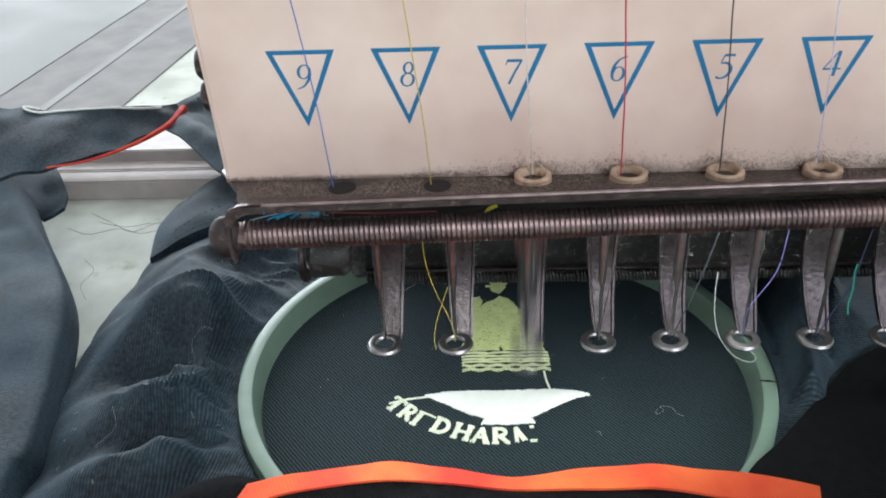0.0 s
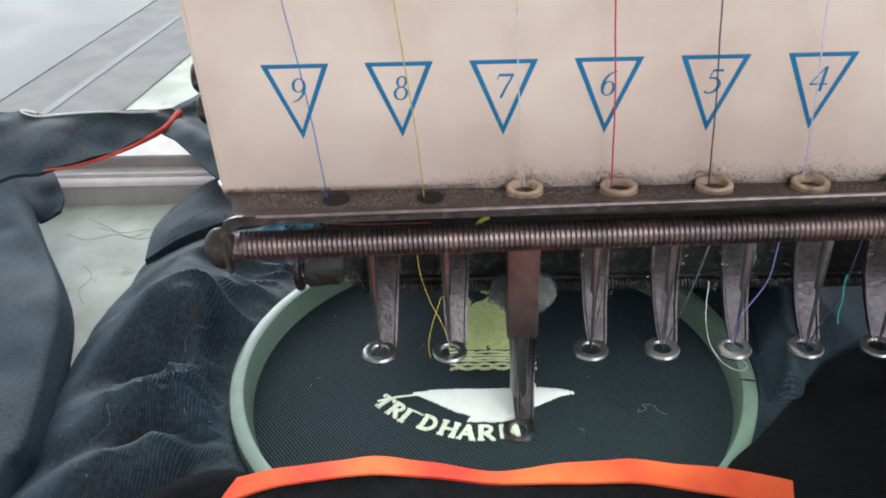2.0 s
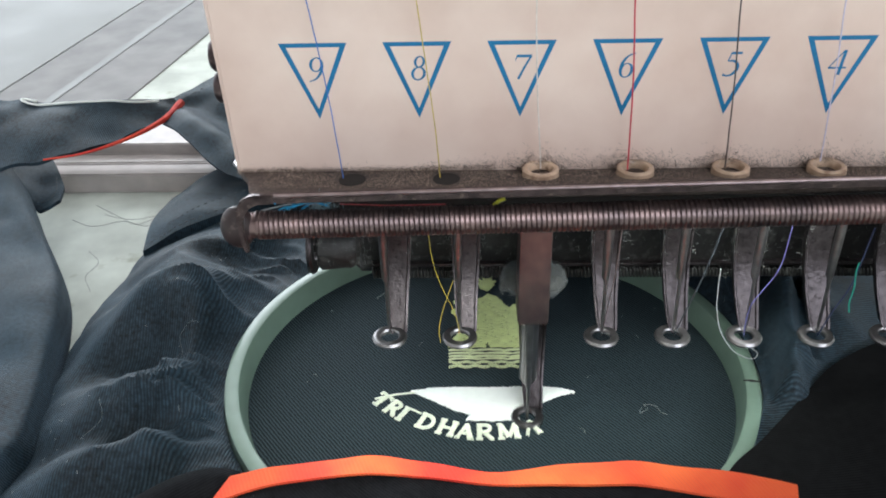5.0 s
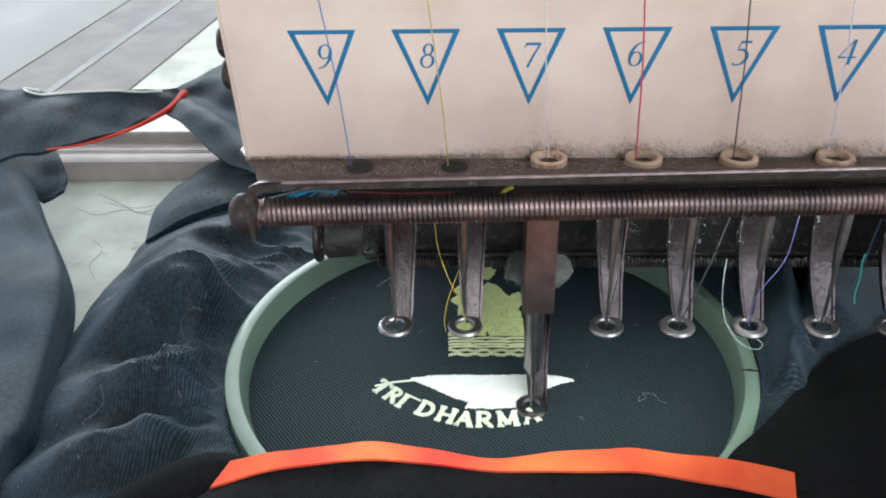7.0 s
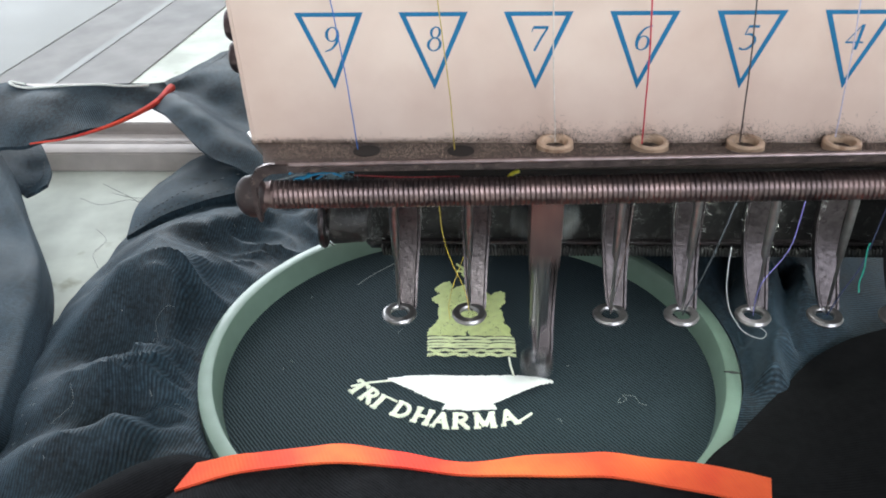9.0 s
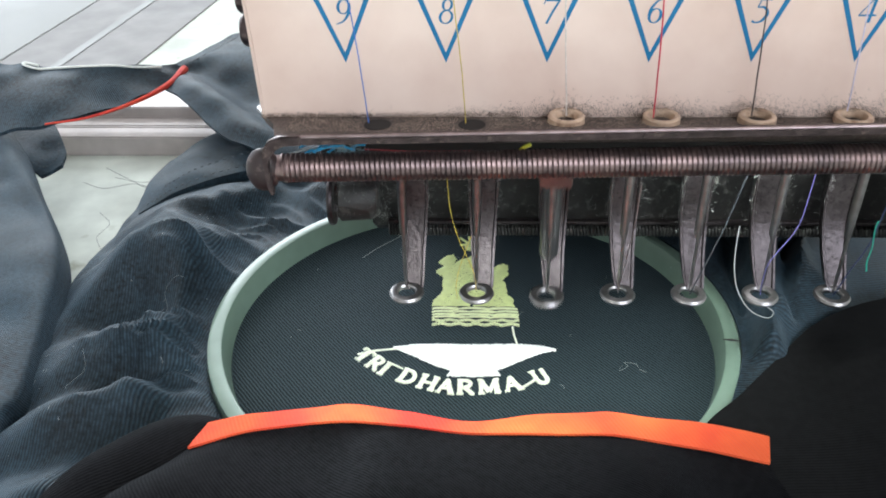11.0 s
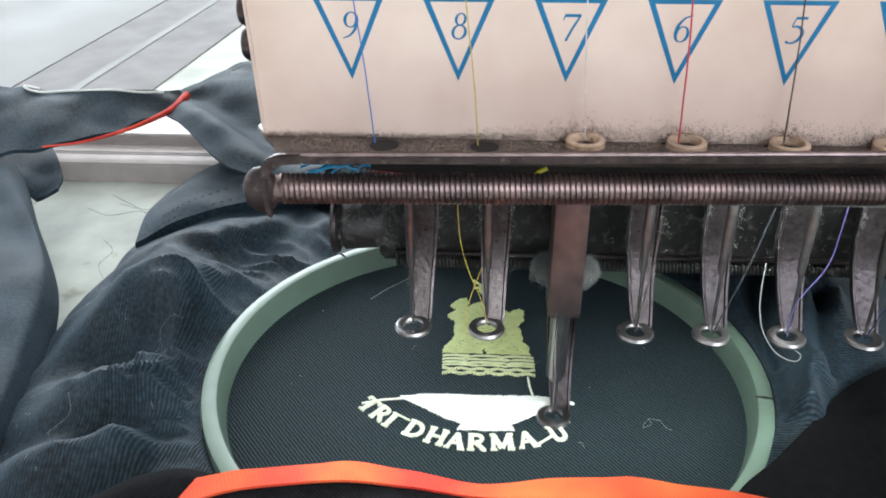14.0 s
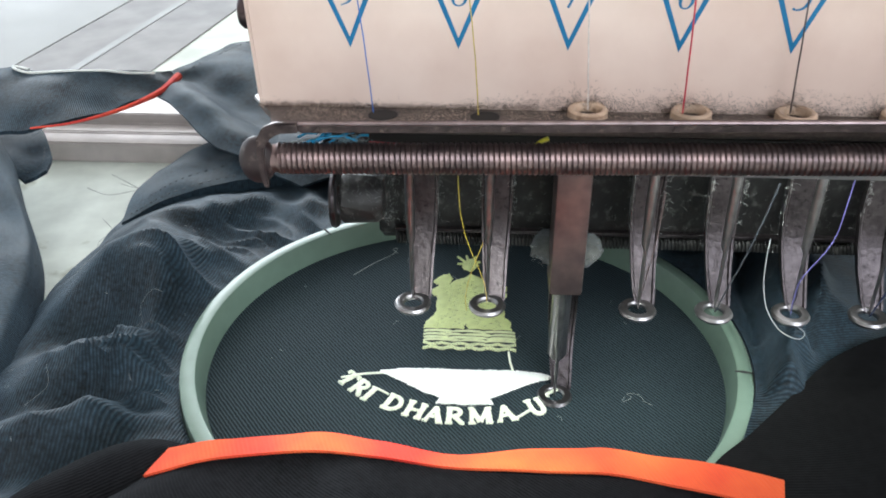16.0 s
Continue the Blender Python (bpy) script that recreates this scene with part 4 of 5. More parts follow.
# serif digits as lines of (x, y, weight) in a box one high
DIGITS = {
    "9": NINE,
    "6": [[(-x, -y, w) for x, y, w in line] for line in NINE],
    "8": [oval(0, 0.26, 0.17, 0.215, 0.1, 0.05), oval(0, -0.22, 0.235, 0.26, 0.11, 0.05)],
    "7": [[(-0.28, 0.44, 0.11), (0.3, 0.44, 0.11)], [(-0.27, 0.44, 0.05), (-0.32, 0.26, 0.03)], [(0.28, 0.44, 0.07), (0.08, 0.0, 0.085), (-0.1, -0.5, 0.095)]],
    "5": [[(-0.13, 0.44, 0.1), (0.27, 0.44, 0.1)], [(-0.13, 0.46, 0.045), (-0.2, 0.12, 0.045)], bend([(-0.2, 0.12, 0.04), (0.02, 0.13, 0.09), (0.2, -0.02, 0.12), (0.22, -0.22, 0.13), (0.08, -0.42, 0.09), (-0.12, -0.48, 0.06), (-0.28, -0.42, 0.1)], 20)],
    "4": [[(0.1, 0.5, 0.045), (-0.32, -0.2, 0.045)], [(-0.34, -0.21, 0.07), (0.34, -0.21, 0.07)], [(0.13, 0.5, 0.12), (0.13, -0.5, 0.12)]],
    "3": [bend([(-0.24, 0.34, 0.06), (-0.04, 0.48, 0.07), (0.18, 0.34, 0.11), (0.1, 0.12, 0.08), (-0.08, 0.04, 0.04)]), bend([(-0.06, 0.05, 0.04), (0.18, -0.06, 0.11), (0.2, -0.3, 0.12), (-0.02, -0.48, 0.07), (-0.28, -0.42, 0.1)])],
    "2": [bend([(-0.26, 0.28, 0.05), (-0.1, 0.48, 0.07), (0.14, 0.42, 0.11), (0.18, 0.16, 0.12), (-0.02, -0.16, 0.07), (-0.28, -0.44, 0.04)]), [(-0.29, -0.45, 0.09), (0.3, -0.45, 0.09)]],
    "1": [[(0.02, 0.5, 0.12), (0.02, -0.5, 0.12)], [(-0.18, 0.36, 0.04), (0.02, 0.48, 0.05)], [(-0.16, -0.48, 0.05), (0.2, -0.48, 0.05)]],
}


def digit_bm(ch, size, x, y, z):
    """A printed serif digit lying on the cover, slightly slanted."""
    bm = bmesh.new()
    for k, line in enumerate(DIGITS[ch]):
        pts = [Vector((a + 0.12 * b, b, 0)) for a, b, _ in line]
        prev = None
        for i, p in enumerate(pts):
            d = (pts[min(i + 1, len(pts) - 1)] - pts[max(i - 1, 0)]).normalized()
            n = Vector((-d.y, d.x, 0)) * line[i][2] / 2
            row = [bm.verts.new((x + size * q.x, y - 0.004 * k, z + size * q.y)) for q in (p - n, p + n)]
            if prev:
                bm.faces.new((prev[0], row[0], row[1], prev[1]))
            prev = row
    return bm


def fuzz_bm(n, place, length, radius, seed):
    rng = random.Random(seed)
    bm = bmesh.new()
    for _ in range(n):
        p = Vector(place(rng))
        pts = [p]
        d = Vector((rng.gauss(0, 1), rng.gauss(0, 1), rng.gauss(0, 1))).normalized()
        for _ in range(3):
            d = (d + 0.7 * Vector((rng.gauss(0, 1), rng.gauss(0, 1), rng.gauss(0, 1)))).normalized()
            pts.append(pts[-1] + d * length * rng.uniform(0.15, 0.5))
        tube_bm(pts, radius, 3, bm, ends=False)
    return bm


def foot_blade(x, y, z, top):
    """Flat tapering shank behind the needle that bends forward to the ring."""
    rows = [(top, -1.7, 3.9, 9.4), (z + 13, -1.35, 3.6, 9.0), (z + 9, -1.15, 3.4, 8.0), (z + 5, -0.95, 3.1, 5.6), (z + 2.4, -0.7, 3.0, 3.6), (z + 1.0, -0.5, 2.95, 2.6), (z + 0.3, -0.2, 2.9, 2.0), (z - 0.4, 0.3, 2.7, 1.7)]
    bm = bmesh.new()
    loops = []
    for h, a, b, d in rows:
        loops.append([bm.verts.new(q) for q in ((x + a, y + d - 0.4, h), (x + a + 0.3, y + d - 0.4, h), (x + a + 0.5, y + d, h), (x + b - 0.55, y + d, h), (x + b - 0.35, y + d - 0.4, h), (x + b, y + d - 0.35, h), (x + b, y + d + 1.1, h), (x + a, y + d + 1.1, h))])
    for p, q in zip(loops, loops[1:]):
        for k in range(8):
            bm.faces.new((p[k], q[k], q[(k + 1) % 8], p[(k + 1) % 8]))
    bm.faces.new(loops[0][::-1])
    bm.faces.new(loops[-1])
    bmesh.ops.recalc_face_normals(bm, faces=bm.faces)
    return bm


def ring_bm(x, y, z):
    return lathe_bm([(1.6, z - 0.5), (1.5, z + 0.05), (1.7, z + 0.36), (2.2, z + 0.45), (2.75, z + 0.34), (3.0, z - 0.05), (2.8, z - 0.5), (2.2, z - 0.7), (1.75, z - 0.65)], x, y, 36)


def presser_foot(head, k):
    x, y, z = FOOT["x"] + PITCH * (7 - k), FOOT["y"], FOOT["z"]
    bm = ring_bm(x, y, z)
    foot = part("presser_foot", bm, BRIGHT, head, "polished steel foot ring")
    part("shank", foot_blade(x, y, z, -12), STEEL, foot, "worn flat steel shank")
    return foot


def needle(head, k, drop=0.0):
    x, y, z = FOOT["x"] + PITCH * (7 - k), FOOT["y"], FOOT["z"]
    n = part("needle", tube_bm([(x - 0.1, y + 0.6, -10), (x - 0.1, y + 0.5, z + 17), (x - 0.1, y + 0.5, z + 12), (x, y + 0.2, z + 11), (x, y, z + 3), (x, y, z + 0.8)], [0.72, 0.72, 0.62, 0.3, 0.28, 0.1], 12), BRIGHT, head)
    return n


THREADS = [
    ("blue_thread", (0.05, 0.16, 0.55), 0.075, [(-25.2, -2.2, 26), (-23.9, -1.8, 15.5), (-23.1, -1.7, 9.2), (-22.2, -2.4, 2.4), (-21.3, -3.4, -6.3)]),
    ("gold_thread", (0.62, 0.46, 0.08), 0.07, [(-12.9, -2.2, 27), (-11.8, -1.8, 15.2), (-10.9, -1.7, 6.9), (-10.1, -2.4, 0.0), (-9.6, -3.4, -6.3)]),
    ("red_thread", (0.62, 0.02, 0.05), 0.095, [(11.2, -2.2, 27), (12.0, -1.8, 14.5), (12.7, -1.7, 4.9), (13.1, -1.6, -6.4)]),
    ("dark_brown_thread", (0.05, 0.03, 0.025), 0.085, [(22.6, -2.2, 27), (23.4, -1.8, 14.2), (24.2, -1.7, 4.6), (24.8, -1.6, -6.2)]),
    ("lilac_thread", (0.66, 0.62, 0.80), 0.075, [(33.8, -2.2, 27), (34.6, -1.8, 13.9), (35.3, -1.7, 6.3), (36.0, -1.6, -5.5)]),
    ("white_thread_line", (0.78, 0.70, 0.64), 0.08, [(1.0, -2.2, 27), (1.6, -1.8, 8), (2.6, -1.6, -6.2)]),
    ("yellow_tail", (0.60, 0.46, 0.05), 0.052, [(-12.8, 20, -24), (-12.6, 19.5, -28.6), (-12.1, 19.5, -33.3), (-10.8, 19.5, -38.2), (-9.2, 19.5, -42.3), (-8.3, 19.6, -45.4), (-8.0, 20.0, -48.6)]),
    ("yellow_tail", (0.60, 0.46, 0.05), 0.052, [(-8.9, 19.6, -37.2), (-9.7, 19.4, -39.6), (-10.8, 19.2, -43.3), (-11.4, 19.0, -46.8), (-11.2, 19.0, -49.5)]),
    ("violet_tail", (0.22, 0.20, 0.55), 0.08, [(43.6, 19, -22), (43.2, 18.5, -26.3), (42.9, 18.5, -32.9), (41.9, 18.5, -36.4), (39.6, 18.8, -41.5), (39.4, 19.2, -46.2), (39.9, 20, -49)]),
    ("clear_loop", (0.62, 0.65, 0.65), 0.075, [(33.5, 18.5, -34.4), (33.6, 18.5, -38), (34.0, 18.5, -42.1), (35.2, 18.5, -46.6), (37.4, 18.3, -50.2), (39.6, 18.3, -52.0), (41.6, 18.4, -52.6), (42.2, 18.6, -51.6), (40.8, 18.8, -50.4)]),
    ("teal_tail", (0.02, 0.42, 0.30), 0.12, [(54.8, 18.5, -33.4), (54.7, 18.5, -35.0), (55.1, 18.5, -38.2), (55.0, 18.5, -41.0), (55.4, 18.5, -43)]),
    ("brown_tail", (0.06, 0.035, 0.03), 0.11, [(17.6, 20, -28), (17.2, 19.6, -36), (16.4, 19.8, -44), (16.05, 20.3, -49)]),
    ("black_tail", (0.02, 0.02, 0.022), 0.13, [(33.6, 20, -26), (31.4, 19.6, -36), (29.2, 19.8, -44.5), (28.2, 20.3, -49.2)]),
    ("navy_tail", (0.02, 0.03, 0.09), 0.13, [(56.5, 20, -28), (55.2, 19.6, -38), (53.2, 19.4, -43.5), (52.2, 20.3, -49.2)]),
    ("red_strand", (0.45, 0.05, 0.06), 0.07, [(-22, -3.5, -9.8), (-16, -3.2, -10.2), (-9, -3.4, -10.0)]),
    ("grey_strand", (0.5, 0.55, 0.55), 0.1, [(-31, -6.8, -8.8), (-27, -6.6, -8.0), (-23, -6.6, -8.2)]),
    ("yellow_snip", (0.75, 0.72, 0.05), 0.26, [(-3.6, -6.4, -9.4), (-2.9, -6.4, -8.2), (-1.9, -6.4, -7.6)]),
]


THREAD_LABELS = {
    "blue_thread": "fine blue thread running down the cream cover",
    "gold_thread": "fine golden thread running down the cream cover",
    "red_thread": "red thread running into an ivory eyelet",
    "dark_brown_thread": "dark brown thread running into an ivory eyelet",
    "lilac_thread": "pale lilac thread running into an ivory eyelet",
    "white_thread_line": "faint off-white thread running into an ivory eyelet",
    "yellow_tail": "yellow metallic thread tail hanging at a presser foot",
    "violet_tail": "violet thread tail hanging beside a steel shank",
    "clear_loop": "pale glossy thread loop hanging under a presser foot",
    "teal_tail": "short teal thread tail hanging under the needle case",
    "brown_tail": "brown thread tail in front of a needle",
    "black_tail": "black thread tail in front of a needle",
    "navy_tail": "navy thread tail in front of a needle",
    "red_strand": "thin red strand behind the coil spring",
    "grey_strand": "thin grey strand behind the coil spring",
    "yellow_snip": "short bright yellow thread snip behind the spring",
}


def threads():
    for name, colour, r, pts in THREADS:
        line = spline(pts, 40)
        for i, q in enumerate(line):
            q.x += 0.012 * math.sin(i * 1.1)
        tagged(solid("thread", tube_bm(line, r, 6), thread_mat(name, colour), THREAD_LABELS[name], "thread"), group="sewing threads")
    rng = random.Random(11)
    for _ in range(11):
        p = Vector((-26.6 + rng.gauss(0, 1.3), -7.0 + rng.gauss(0, 0.5), -8.0 + rng.gauss(0, 0.35)))
        d = Vector((rng.uniform(0.6, 1.6), rng.gauss(0, 0.3), 0.45 + rng.gauss(0, 0.25)))
        tagged(solid("thread_snip", tube_bm([p - d, p + Vector((0, 0, 0.3)), p + d], 0.15, 5), thread_mat("bright_blue_snip", (0.01, 0.40, 0.74)), "bright blue thread snip caught behind the spring", "thread"), group="blue snips")


def tuft():
    bm = fuzz_bm(130, lambda r: (-23.8 + r.gauss(0, 0.8), -7.2 + r.gauss(0, 0.4), -8.3 + r.gauss(0, 0.4)), 1.1, 0.03, 41)
    solid("thread_tuft", bm, mat("blue_grey_fluff", (0.30, 0.42, 0.46), 0.9, vary=0.2), "blue-grey tuft of fluff caught behind the spring", "fluff", "stuff")


def lint(h):
    """Lint along the cover's lower edge, the plate, the shanks and the needle case."""
    def low_edge(r):
        x = r.uniform(-35, END_X)
        if x > -3 and r.random() < 0.55:
            x = eyelet_x(r.choice((1, 2, 3, 4, 5, 6, 7))) + r.gauss(0, 2.2)
        dens = 0.25 + 0.75 * max(0.0, min(1.0, (x + 14) / 18)) * (0.6 + 0.8 * abs(noise.noise(Vector((x * 0.45, 0, 0)))))
        return (x, -0.15 - r.random() * 0.3, -7.2 + abs(r.gauss(0, 1.4 * dens)))
    tagged(part("cover_lint", fuzz_bm(15000, low_edge, 0.4, 0.011, 21), DUST, h, "dark lint clinging to the cover"), kind="stuff")

    def on_plate(r):
        x, y = r.uniform(-31, END_X), r.uniform(-6, -0.2)
        while any((x - eyelet_x(k)) ** 2 + ((y + 3.1) / 1.35) ** 2 < 4.4 for k in (8, 9)):
            x, y = r.uniform(-31, END_X), r.uniform(-6, -0.2)
        return (x, y, plate_z(y) + rise(x, y) + 0.1 + abs(r.gauss(0, 0.12)))
    tagged(part("plate_lint", fuzz_bm(7500, on_plate, 0.3, 0.017, 22), mat("tan_lint", (0.42, 0.33, 0.27), 1.0, vary=0.3), h, "tan lint on the thread plate"), kind="stuff")

    def at_knob(r):
        a = r.uniform(0, 6.28)
        return (-26 + r.uniform(-3, 5), 14 + 3.4 * math.cos(a), -26.0 + 3.5 * math.sin(a))
    tagged(part("knob_lint", fuzz_bm(520, at_knob, 0.9, 0.009, 23), LINT, h, "pale lint on the knob"), kind="stuff")

    def at_shanks(r):
        k = r.choice((9, 8, 6, 5, 4, 3, 2, 1))
        side = r.choice((-1.5, 3.8))
        return (FOOT["x"] + PITCH * (7 - k) + side + r.gauss(0, 0.15), 28.6, -22 - abs(r.gauss(0, 8)))
    tagged(part("shank_lint", fuzz_bm(1300, at_shanks, 1.1, 0.018, 24), LINT, h, "pale lint on the shanks"), kind="stuff")

    def at_case(r):
        return (r.uniform(-24, END_X), 34.8, -44 + abs(r.gauss(0, 6)))
    tagged(part("case_lint", fuzz_bm(240, at_case, 0.9, 0.015, 25), LINT, h, "pale lint on the needle case"), kind="stuff")


def tilted(profile, cx, cy, n, sy=1.0):
    """A small disc laid on the sloping plate."""
    bm = lathe_bm(profile, cx, cy, n, sy)
    for v in bm.verts:
        v.co.z += plate_z(v.co.y) - plate_z(cy)
    return bm


def head():
    h = thing("embroidery_machine", 28, 20, -60, "nine-needle embroidery machine head with cream cover and numbered triangles", "embroidery machine")
    # cover: folded sheet with a rounded near edge
    out = [(-36.0, 0.5), (-35.6, 0.0), (END_X, 0.0), (END_X, 34), (-36.0, 34)]
    bm = prism_bm(out, -7.5, 95, "z", bevel=0.25)
    for v in bm.verts:
        if v.co.x < 0:
            v.co.x += 0.75 - 0.036 * (v.co.z + 7.5)
    part("cover", bm, CREAM, h, "cream enamelled cover, dirty at its lower edge")
    for zz in (1.5, 5.5):
        part("cover_screw", lathe_bm([(0.01, -1.2), (2.0, -1.2), (2.0, 0.2), (1.6, 0.7), (0.01, 0.8)], 0, 0, 20), LIP, h)
        ob = h.children[-1]
        for v in ob.data.vertices:
            c = v.co * 1000 + Vector((28, 20, -60))
            v.co = (Vector((-36.2 - c.z * 0.9, 3.2 + c.x, zz + 1.5 + c.y)) - Vector((28, 20, -60))) / 1000
    # printed triangles and digits
    for k in range(9, 0, -1):
        x = PITCH * (7 - k)
        w, top, tip, t = 3.95, 9.35, 0.0, 0.5
        a, b, c = (x - w, top), (x + w, top), (x, tip)
        ia, ib, ic = (x - w + 0.85, top - t), (x + w - 0.85, top - t), (x, tip + 1.25)
        bm = bmesh.new()
        o = [bm.verts.new((q[0], -0.03, q[1])) for q in (a, b, c)]
        i = [bm.verts.new((q[0], -0.03, q[1])) for q in (ia, ib, ic)]
        for n in range(3):
            bm.faces.new((o[n], o[(n + 1) % 3], i[(n + 1) % 3], i[n]))
        tri = part("triangle_mark", bm, SCREEN_BLUE, h, "blue printed triangle outline")
        part("number", digit_bm(str(k), 2.95, x + 0.15, -0.04, 6.2), SCREEN_BLUE, tri, "blue printed digit %d" % k)
    # sloping thread plate with eyelets, lip and spring
    bm = bmesh.new()
    rows = [(6.0, -36.3), (3.6, -36.2), (0.2, -34.7), (-2.5, -33.2), (-6.5, -32.2), (-7.0, -31.9), (-8.6, -31.0), (-10.8, -29.6)]
    strips = [[bm.verts.new((x, y, plate_z(y) + rise(x, y) + dz)) for x, dz in ((left, 0.0), (END_X, 0.0), (END_X, -0.9), (left, -0.9))] for y, left in rows]
    for p, q in zip(strips, strips[1:]):
        for k in range(4):
            bm.faces.new((p[k], q[k], q[(k + 1) % 4], p[(k + 1) % 4]))
    bm.faces.new(strips[0])
    bm.faces.new(strips[-1][::-1])
    bmesh.ops.recalc_face_normals(bm, faces=bm.faces)
    part("thread_plate", bm, RAIL, h, "dusty black thread plate")
    part("plate_tip", tube_bm([(-36.4, 5, plate_z(5) - 0.2), (-36.3, 3.6, plate_z(3.6) - 0.1), (-34.5, 0.2, plate_z(0.2) - 0.2), (-33.0, -2.5, plate_z(-2.5) - 0.2)], [0.3, 0.35, 0.2, 0.15], 8), BRIGHT, h, "bright worn plate corner")
    # bent strap: front lip that turns down round the spring's end
    part("lip_strap", prism_bm([(END_X, -4.2 + rise(END_X)), (-28.02, -4.2), (-28.02, -5.35), (END_X, -5.35 + rise(END_X))], -11.5, -10.7, "y", bevel=0.15), LIP, h, "worn bent steel strap")
    # thin tube that draws the highlight along the strap's worn top edge
    part("lip_edge", tube_bm([(-28, -11.42, -4.3), (END_X, -11.42, -4.3 + rise(END_X))], 0.24, 8), LIP_HIGHLIGHT, h, "worn edge of the strap with its highlight in paler steel")
    leg_out = [(-28.0, -4.2), (-30.6, -4.3), (-31.9, -4.9), (-32.7, -6.3), (-32.8, -9.6), (-32.4, -11.6), (-32.05, -12.0), (-31.75, -11.6), (-32.0, -9.6), (-31.95, -7.3), (-31.3, -6.2), (-30.2, -5.5), (-28.0, -5.35)]
    part("strap_leg", prism_bm(leg_out, -11.5, -10.7, "y", bevel=0.15), LIP, h, "rounded end of the steel strap")
    for k in range(9, 0, -1):
        x, y = eyelet_x(k), -3.1 if k >= 8 else -1.8
        z = plate_z(y) + (0.0 if k >= 8 else 0.2)
        if k >= 8:
            # no recess is cut: a near-black disc paints the hole's shade
            part("thread_hole", tilted([(0.01, z - 0.2), (1.65, z - 0.2), (1.65, z + 0.1), (0.01, z + 0.12)], x, y, 28, 1.2), OPENING_SHADE, h, "near-black disc painting the shade of an open thread hole")
            continue
        part("thread_eyelet", lathe_bm([(1.4, z - 0.2), (1.4, z + 0.4), (1.6, z + 0.74), (1.95, z + 0.82), (2.22, z + 0.6), (2.28, z - 0.2)], x, y, 32), CERAMIC, h, "ivory ceramic eyelet")
    cy, cz, r = -9.4, -9.3, 1.45
    n = int((END_X + 31) / 0.58)
    per = 10
    pts = [(-31 + 0.58 * i / per, cy + r * math.cos(2 * math.pi * i / per), cz + 0.05 + 0.021 * 0.58 * i / per + r * math.sin(2 * math.pi * i / per)) for i in range(n * per)]
    part("coil_spring", tube_bm(pts, 0.33, 6), SPRING, h, "long tight coil spring of browned steel")
    part("spring_core", tube_bm([(-33, cy, cz + 0.03), (END_X, cy, cz + 0.05 + 0.021 * (END_X + 31))], 1.55, 16), SPRING, h)
    bm = bmesh.new()
    sphere_to_bm(bm, (-33.1, cy - 0.5, cz + 0.1), 2.7, (0.75, 0.6, 1), 24, 16)
    part("end_cap", bm, CAP, h, "rounded plum-brown end cap")
    # casting behind the feet
    part("needle_case", prism_bm([(35, -12), (35, -44.5), (35.6, -45.4), (38, -47.5), (60, -49), (60, -12)], -27, END_X, "x", bevel=0.6), DARK, h, "dark oily needle case with lint")
    n = int((END_X + 24) / 0.62)
    pts = [(-24 + 0.62 * i / 8, 34.7 + 0.75 * math.cos(math.pi * i / 4), -45.6 + 0.9 * math.sin(math.pi * i / 4)) for i in range(n * 8)]
    part("case_coil", tube_bm(pts, 0.3, 5), DARK, h, "dark coil spring along the needle case")
    part("case_ledge", box_bm(-24, END_X, 33.9, 35.2, -43.9, -43.3, 0.15), STEEL, h, "thin worn steel ledge")
    part("lower_arm", box_bm(-24, END_X, 60.5, 240, -55, 60, 3), DARK, h)
    part("column", box_bm(46, END_X, 196, 238, TABLE_Z, -56, 2), DARK, h, "dark machine column standing on the table")
    # solid block whose near-black colour stands in for shade under the head
    part("under_plate", box_bm(-29, END_X, 4, 30, -16, -12, 0.5), OPENING_SHADE, h)
    bm = lathe_bm([(0.01, -3), (3.0, -3), (3.6, -2.2), (3.6, 2.2), (3.0, 3), (0.01, 3)], 0, 0, 28)
    for v in bm.verts:
        v.co = Vector((-26.0 + v.co.z, 14 + v.co.x, -26.5 + v.co.y))
        v.co += Vector((0.5, 0.6, 0.6)) * noise.noise(v.co * 0.7)
    ring = lathe_bm([(2.2, -0.4), (4.1, -0.4), (4.3, 0.0), (4.1, 0.4), (2.2, 0.4)], 0, 0, 32)
    for v in ring.verts:
        v.co = Vector((-29.8 + v.co.z, 14 + v.co.x, -26.8 + v.co.y))
    part("knob_flange", ring, STEEL, h, "worn steel flange")
    part("tension_knob", bm, DARK, h, "dark round knob covered in lint")
    lamp = mat("grey_housing", (0.2, 0.2, 0.2), 0.5)
    part("work_light_housing", box_bm(-28, 64, 3.5, 9.5, -16.9, -15.6, 0.3), lamp, h, "slim grey work light strip under the head")
    feet = {k: presser_foot(h, k) for k in range(9, 0, -1)}
    needles = {k: needle(h, k) for k in range(9, 0, -1)}
    x, y, z = FOOT["x"], FOOT["y"], FOOT["z"]
    fz = -24.0
    bm = lathe_bm([(1.2, fz - 1.5), (3.5, fz - 1.7), (5.0, fz - 1.1), (5.7, fz - 0.2), (5.6, fz + 0.7), (4.6, fz + 1.4), (1.2, fz + 1.5)], x + 0.7, y + 7.4, 56)
    for v in bm.verts:
        v.co += Vector((0.7, 0.7, 0.45)) * noise.noise(v.co * 0.8) + Vector((0.25, 0.25, 0.25)) * noise.noise(v.co * 2.6)
    felt = part("felt_washer", bm, FELT, feet[7], "fuzzy grey felt washer")
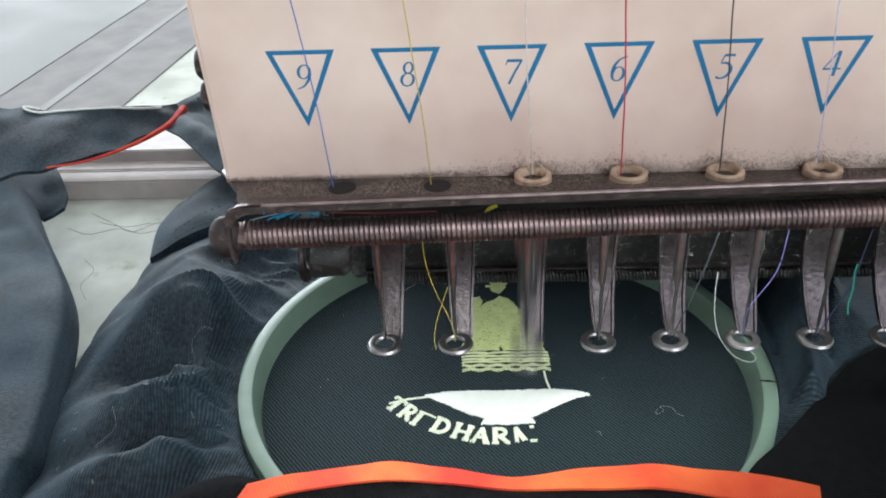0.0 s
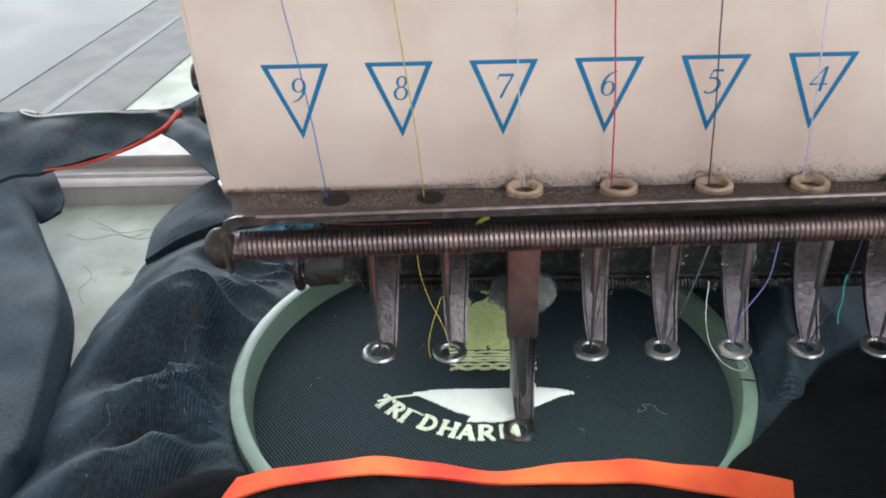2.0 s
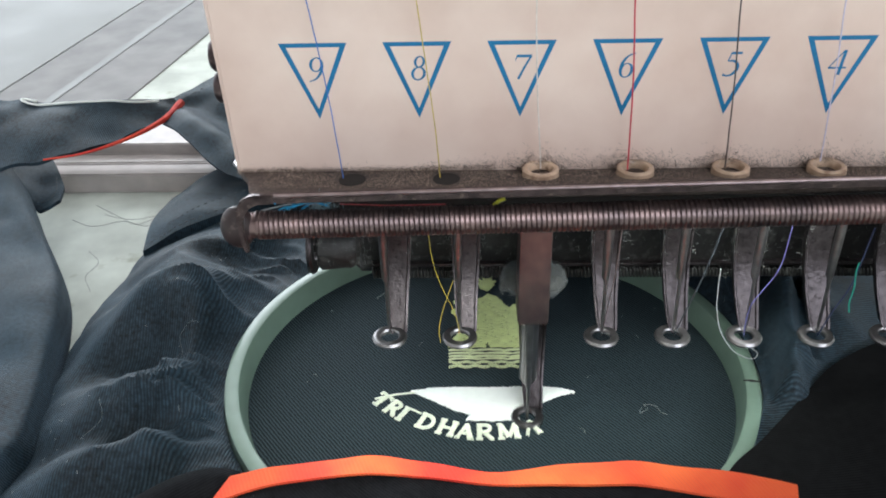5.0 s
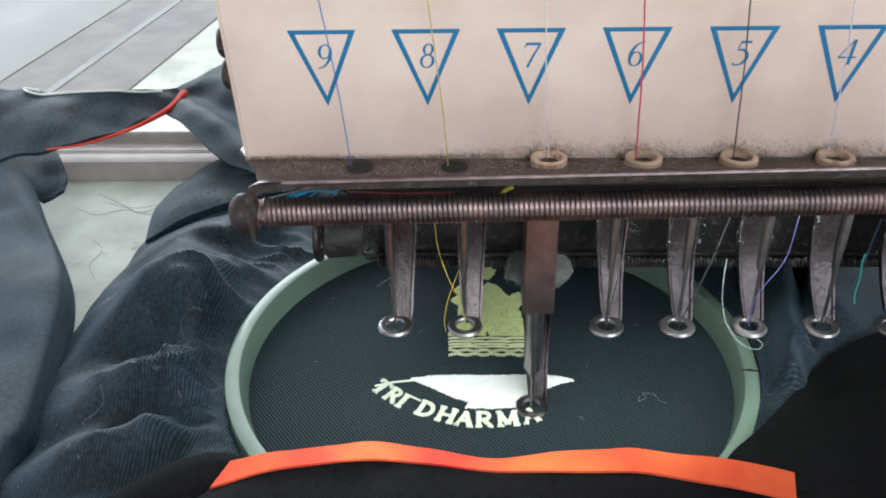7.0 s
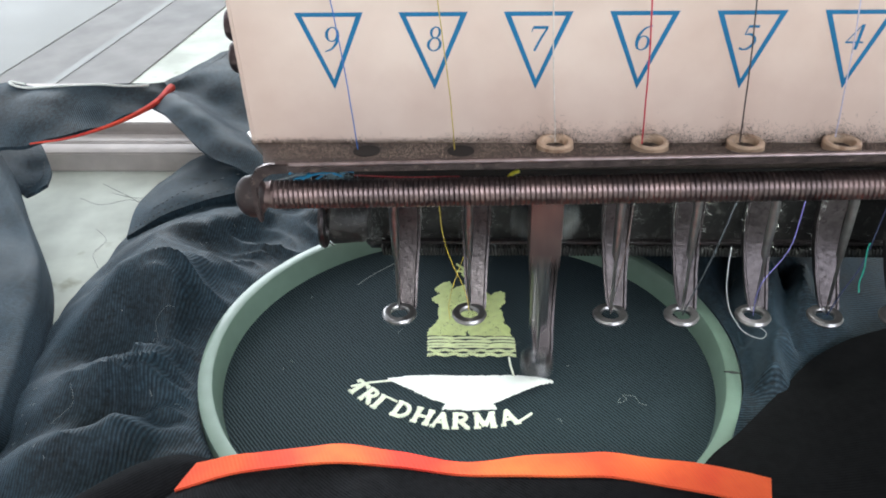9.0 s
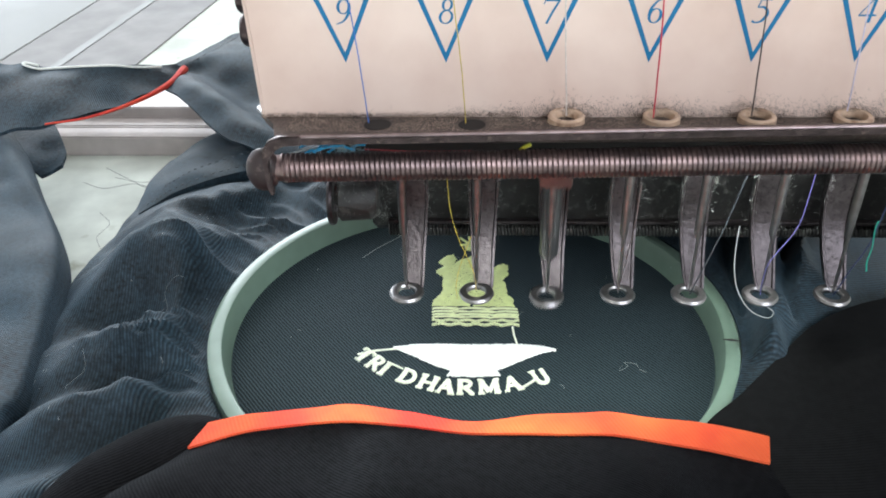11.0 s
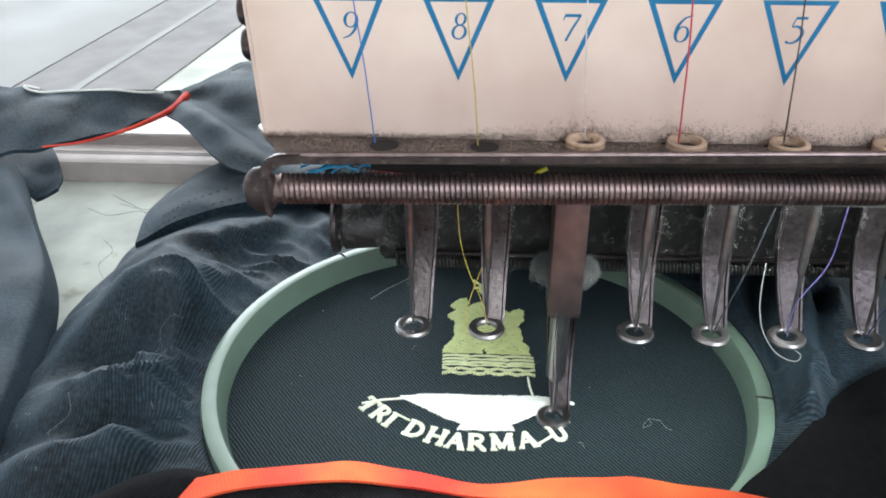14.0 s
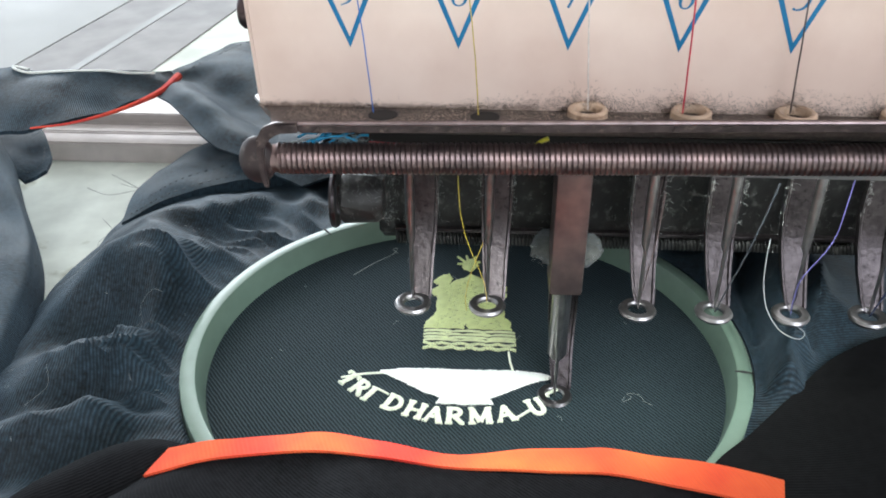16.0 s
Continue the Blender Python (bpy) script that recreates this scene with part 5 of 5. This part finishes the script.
    part("felt_lint", fuzz_bm(70, lambda r: (x + 0.5 + 5.3 * math.cos(a := r.uniform(0, 6.28)), y + 7.4 + 5.3 * math.sin(a), fz + r.uniform(-1.2, 1.2)), 1.1, 0.025, 4), LINT, felt)
    part("needle_clamp", box_bm(x - 2.3, x + 2.9, y - 0.6, y + 6, -28.0, 14, 0.5), SPRING, feet[7], "worn steel needle clamp block")
    part("needle_bar", tube_bm([(x + 0.1, y + 2.6, -10), (x + 0.1, y + 2.6, -42), (x + 0.1, y + 2.6, -43)], [1.6, 1.6, 1.0], 24), NEEDLE, feet[7], "round steel needle bar")
    threads()
    tuft()
    lint(h)
    return h, feet[7], needles[7]


# ---------------------------------------------------------------- moving
# seconds, hoop shift in millimetres against its place at 12.5 s
SHIFT = [
    (0, 9.6, 1.5),
    (0.5, 8.5, 1.7),
    (1, 8.8, 2.2),
    (1.5, 9.3, 3.1),
    (2, 8.2, 4.1),
    (2.5, 5.9, 1.6),
    (3, 6.9, 3.0),
    (3.5, 5.4, 2.8),
    (4, 6.0, 0.7),
    (6.5, 6.4, 1.0),
    (7, 5.4, 1.2),
    (7.5, 4.8, 2.2),
    (8, 5.3, 2.5),
    (8.5, 0.8, 1.1),
    (9, 0.6, -2.3),
    (9.5, 0.9, 1.1),
    (12, -0.2, 1.1),
    (12.5, 0.0, 0.0),
    (13, -0.3, -0.9),
    (13.5, -0.2, -2.1),
    (14, 0.9, -2.3),
    (14.5, -3.1, -3.2),
    (15, -2.2, -3.7),
    (15.5, -1.9, -0.3),
    (16, -2.8, -1.5),
]


# seconds, how far the loose cloth away from the hoop lags behind it, in millimetres
LAG = [
    (0, -4.9, 1.2), (0.5, -4.8, 1.6), (1, -4.1, 1.4), (1.5, -4.0, 1.2), (2, -4.9, 0.6), (2.5, -3.9, 1.4), (3, -4.2, 1.0), (3.5, -3.4, 1.2),
    (4, -4.3, 1.9), (6.5, -4.0, 1.0), (7, -3.1, 0.2), (7.5, -2.5, 0.8), (8, -3.0, 0.5), (8.5, -2.1, 0.2), (9, -2.6, 0.6), (9.5, -1.6, -1.4),
    (12, 0.5, -1.1), (12.5, 0.0, 0.0), (13, -0.7, -0.1), (13.5, -0.5, 0.4), (14, -2.9, 2.6), (14.5, -1.2, 0.9), (15, 0.2, 0.4), (15.5, -1.1, -1.7), (16, -0.9, -0.2),
]


def stitch_phase(t):
    """Turns of the main shaft, with the needle lowest at whole numbers."""
    knots = [(0.0, -0.565), (4.2, 3.087), (6.4, 5.435), (9.7, 8.304), (11.8, 10.217), (16.0, 13.87)]
    for (a, p), (b, q) in zip(knots, knots[1:]):
        if t <= b + 1e-6:
            return 10 * t - (p + (q - p) * (t - a) / (b - a))
    return 0.0


def motions(moving_hoop, moving_shirt, foot, bar):
    for ob in (moving_hoop, moving_shirt):
        base = ob.location.copy()
        walk(ob, [(t, Matrix.Translation(base + Vector((dx, dy, 0)) / 1000)) for t, dx, dy in SHIFT])
    for ob, share in LAGGING:
        walk(ob, [(t, pose(share * dx / 1000, share * dy / 1000, 0)) for t, dx, dy in LAG])
    up = []
    for i in range(481):
        t = i / 30
        lift = 0.5 - 0.5 * math.cos(2 * math.pi * stitch_phase(t))
        up.append((t, lift))
    walk(bar, [(t, pose(0, 0, (-0.024 * (1 - a)))) for t, a in up])
    walk(foot, [(t, pose(0, 0, -0.0187 * (1 - max(0.0, (a - 0.42) / 0.58)))) for t, a in up])
    for ob, t in LATE:
        walk(ob, [(0, pose(0, 0, -0.0016)), (t - 0.1, pose(0, 0, -0.0016)), (t, pose(0, 0, 0)), (16, pose(0, 0, 0))])


room()
table()
side_rail()
the_hoop = hoop()
the_shirt = shirt()
embroidery(the_shirt)
the_head, moving_foot, moving_needle = head()
motions(the_hoop, the_shirt, moving_foot, moving_needle)
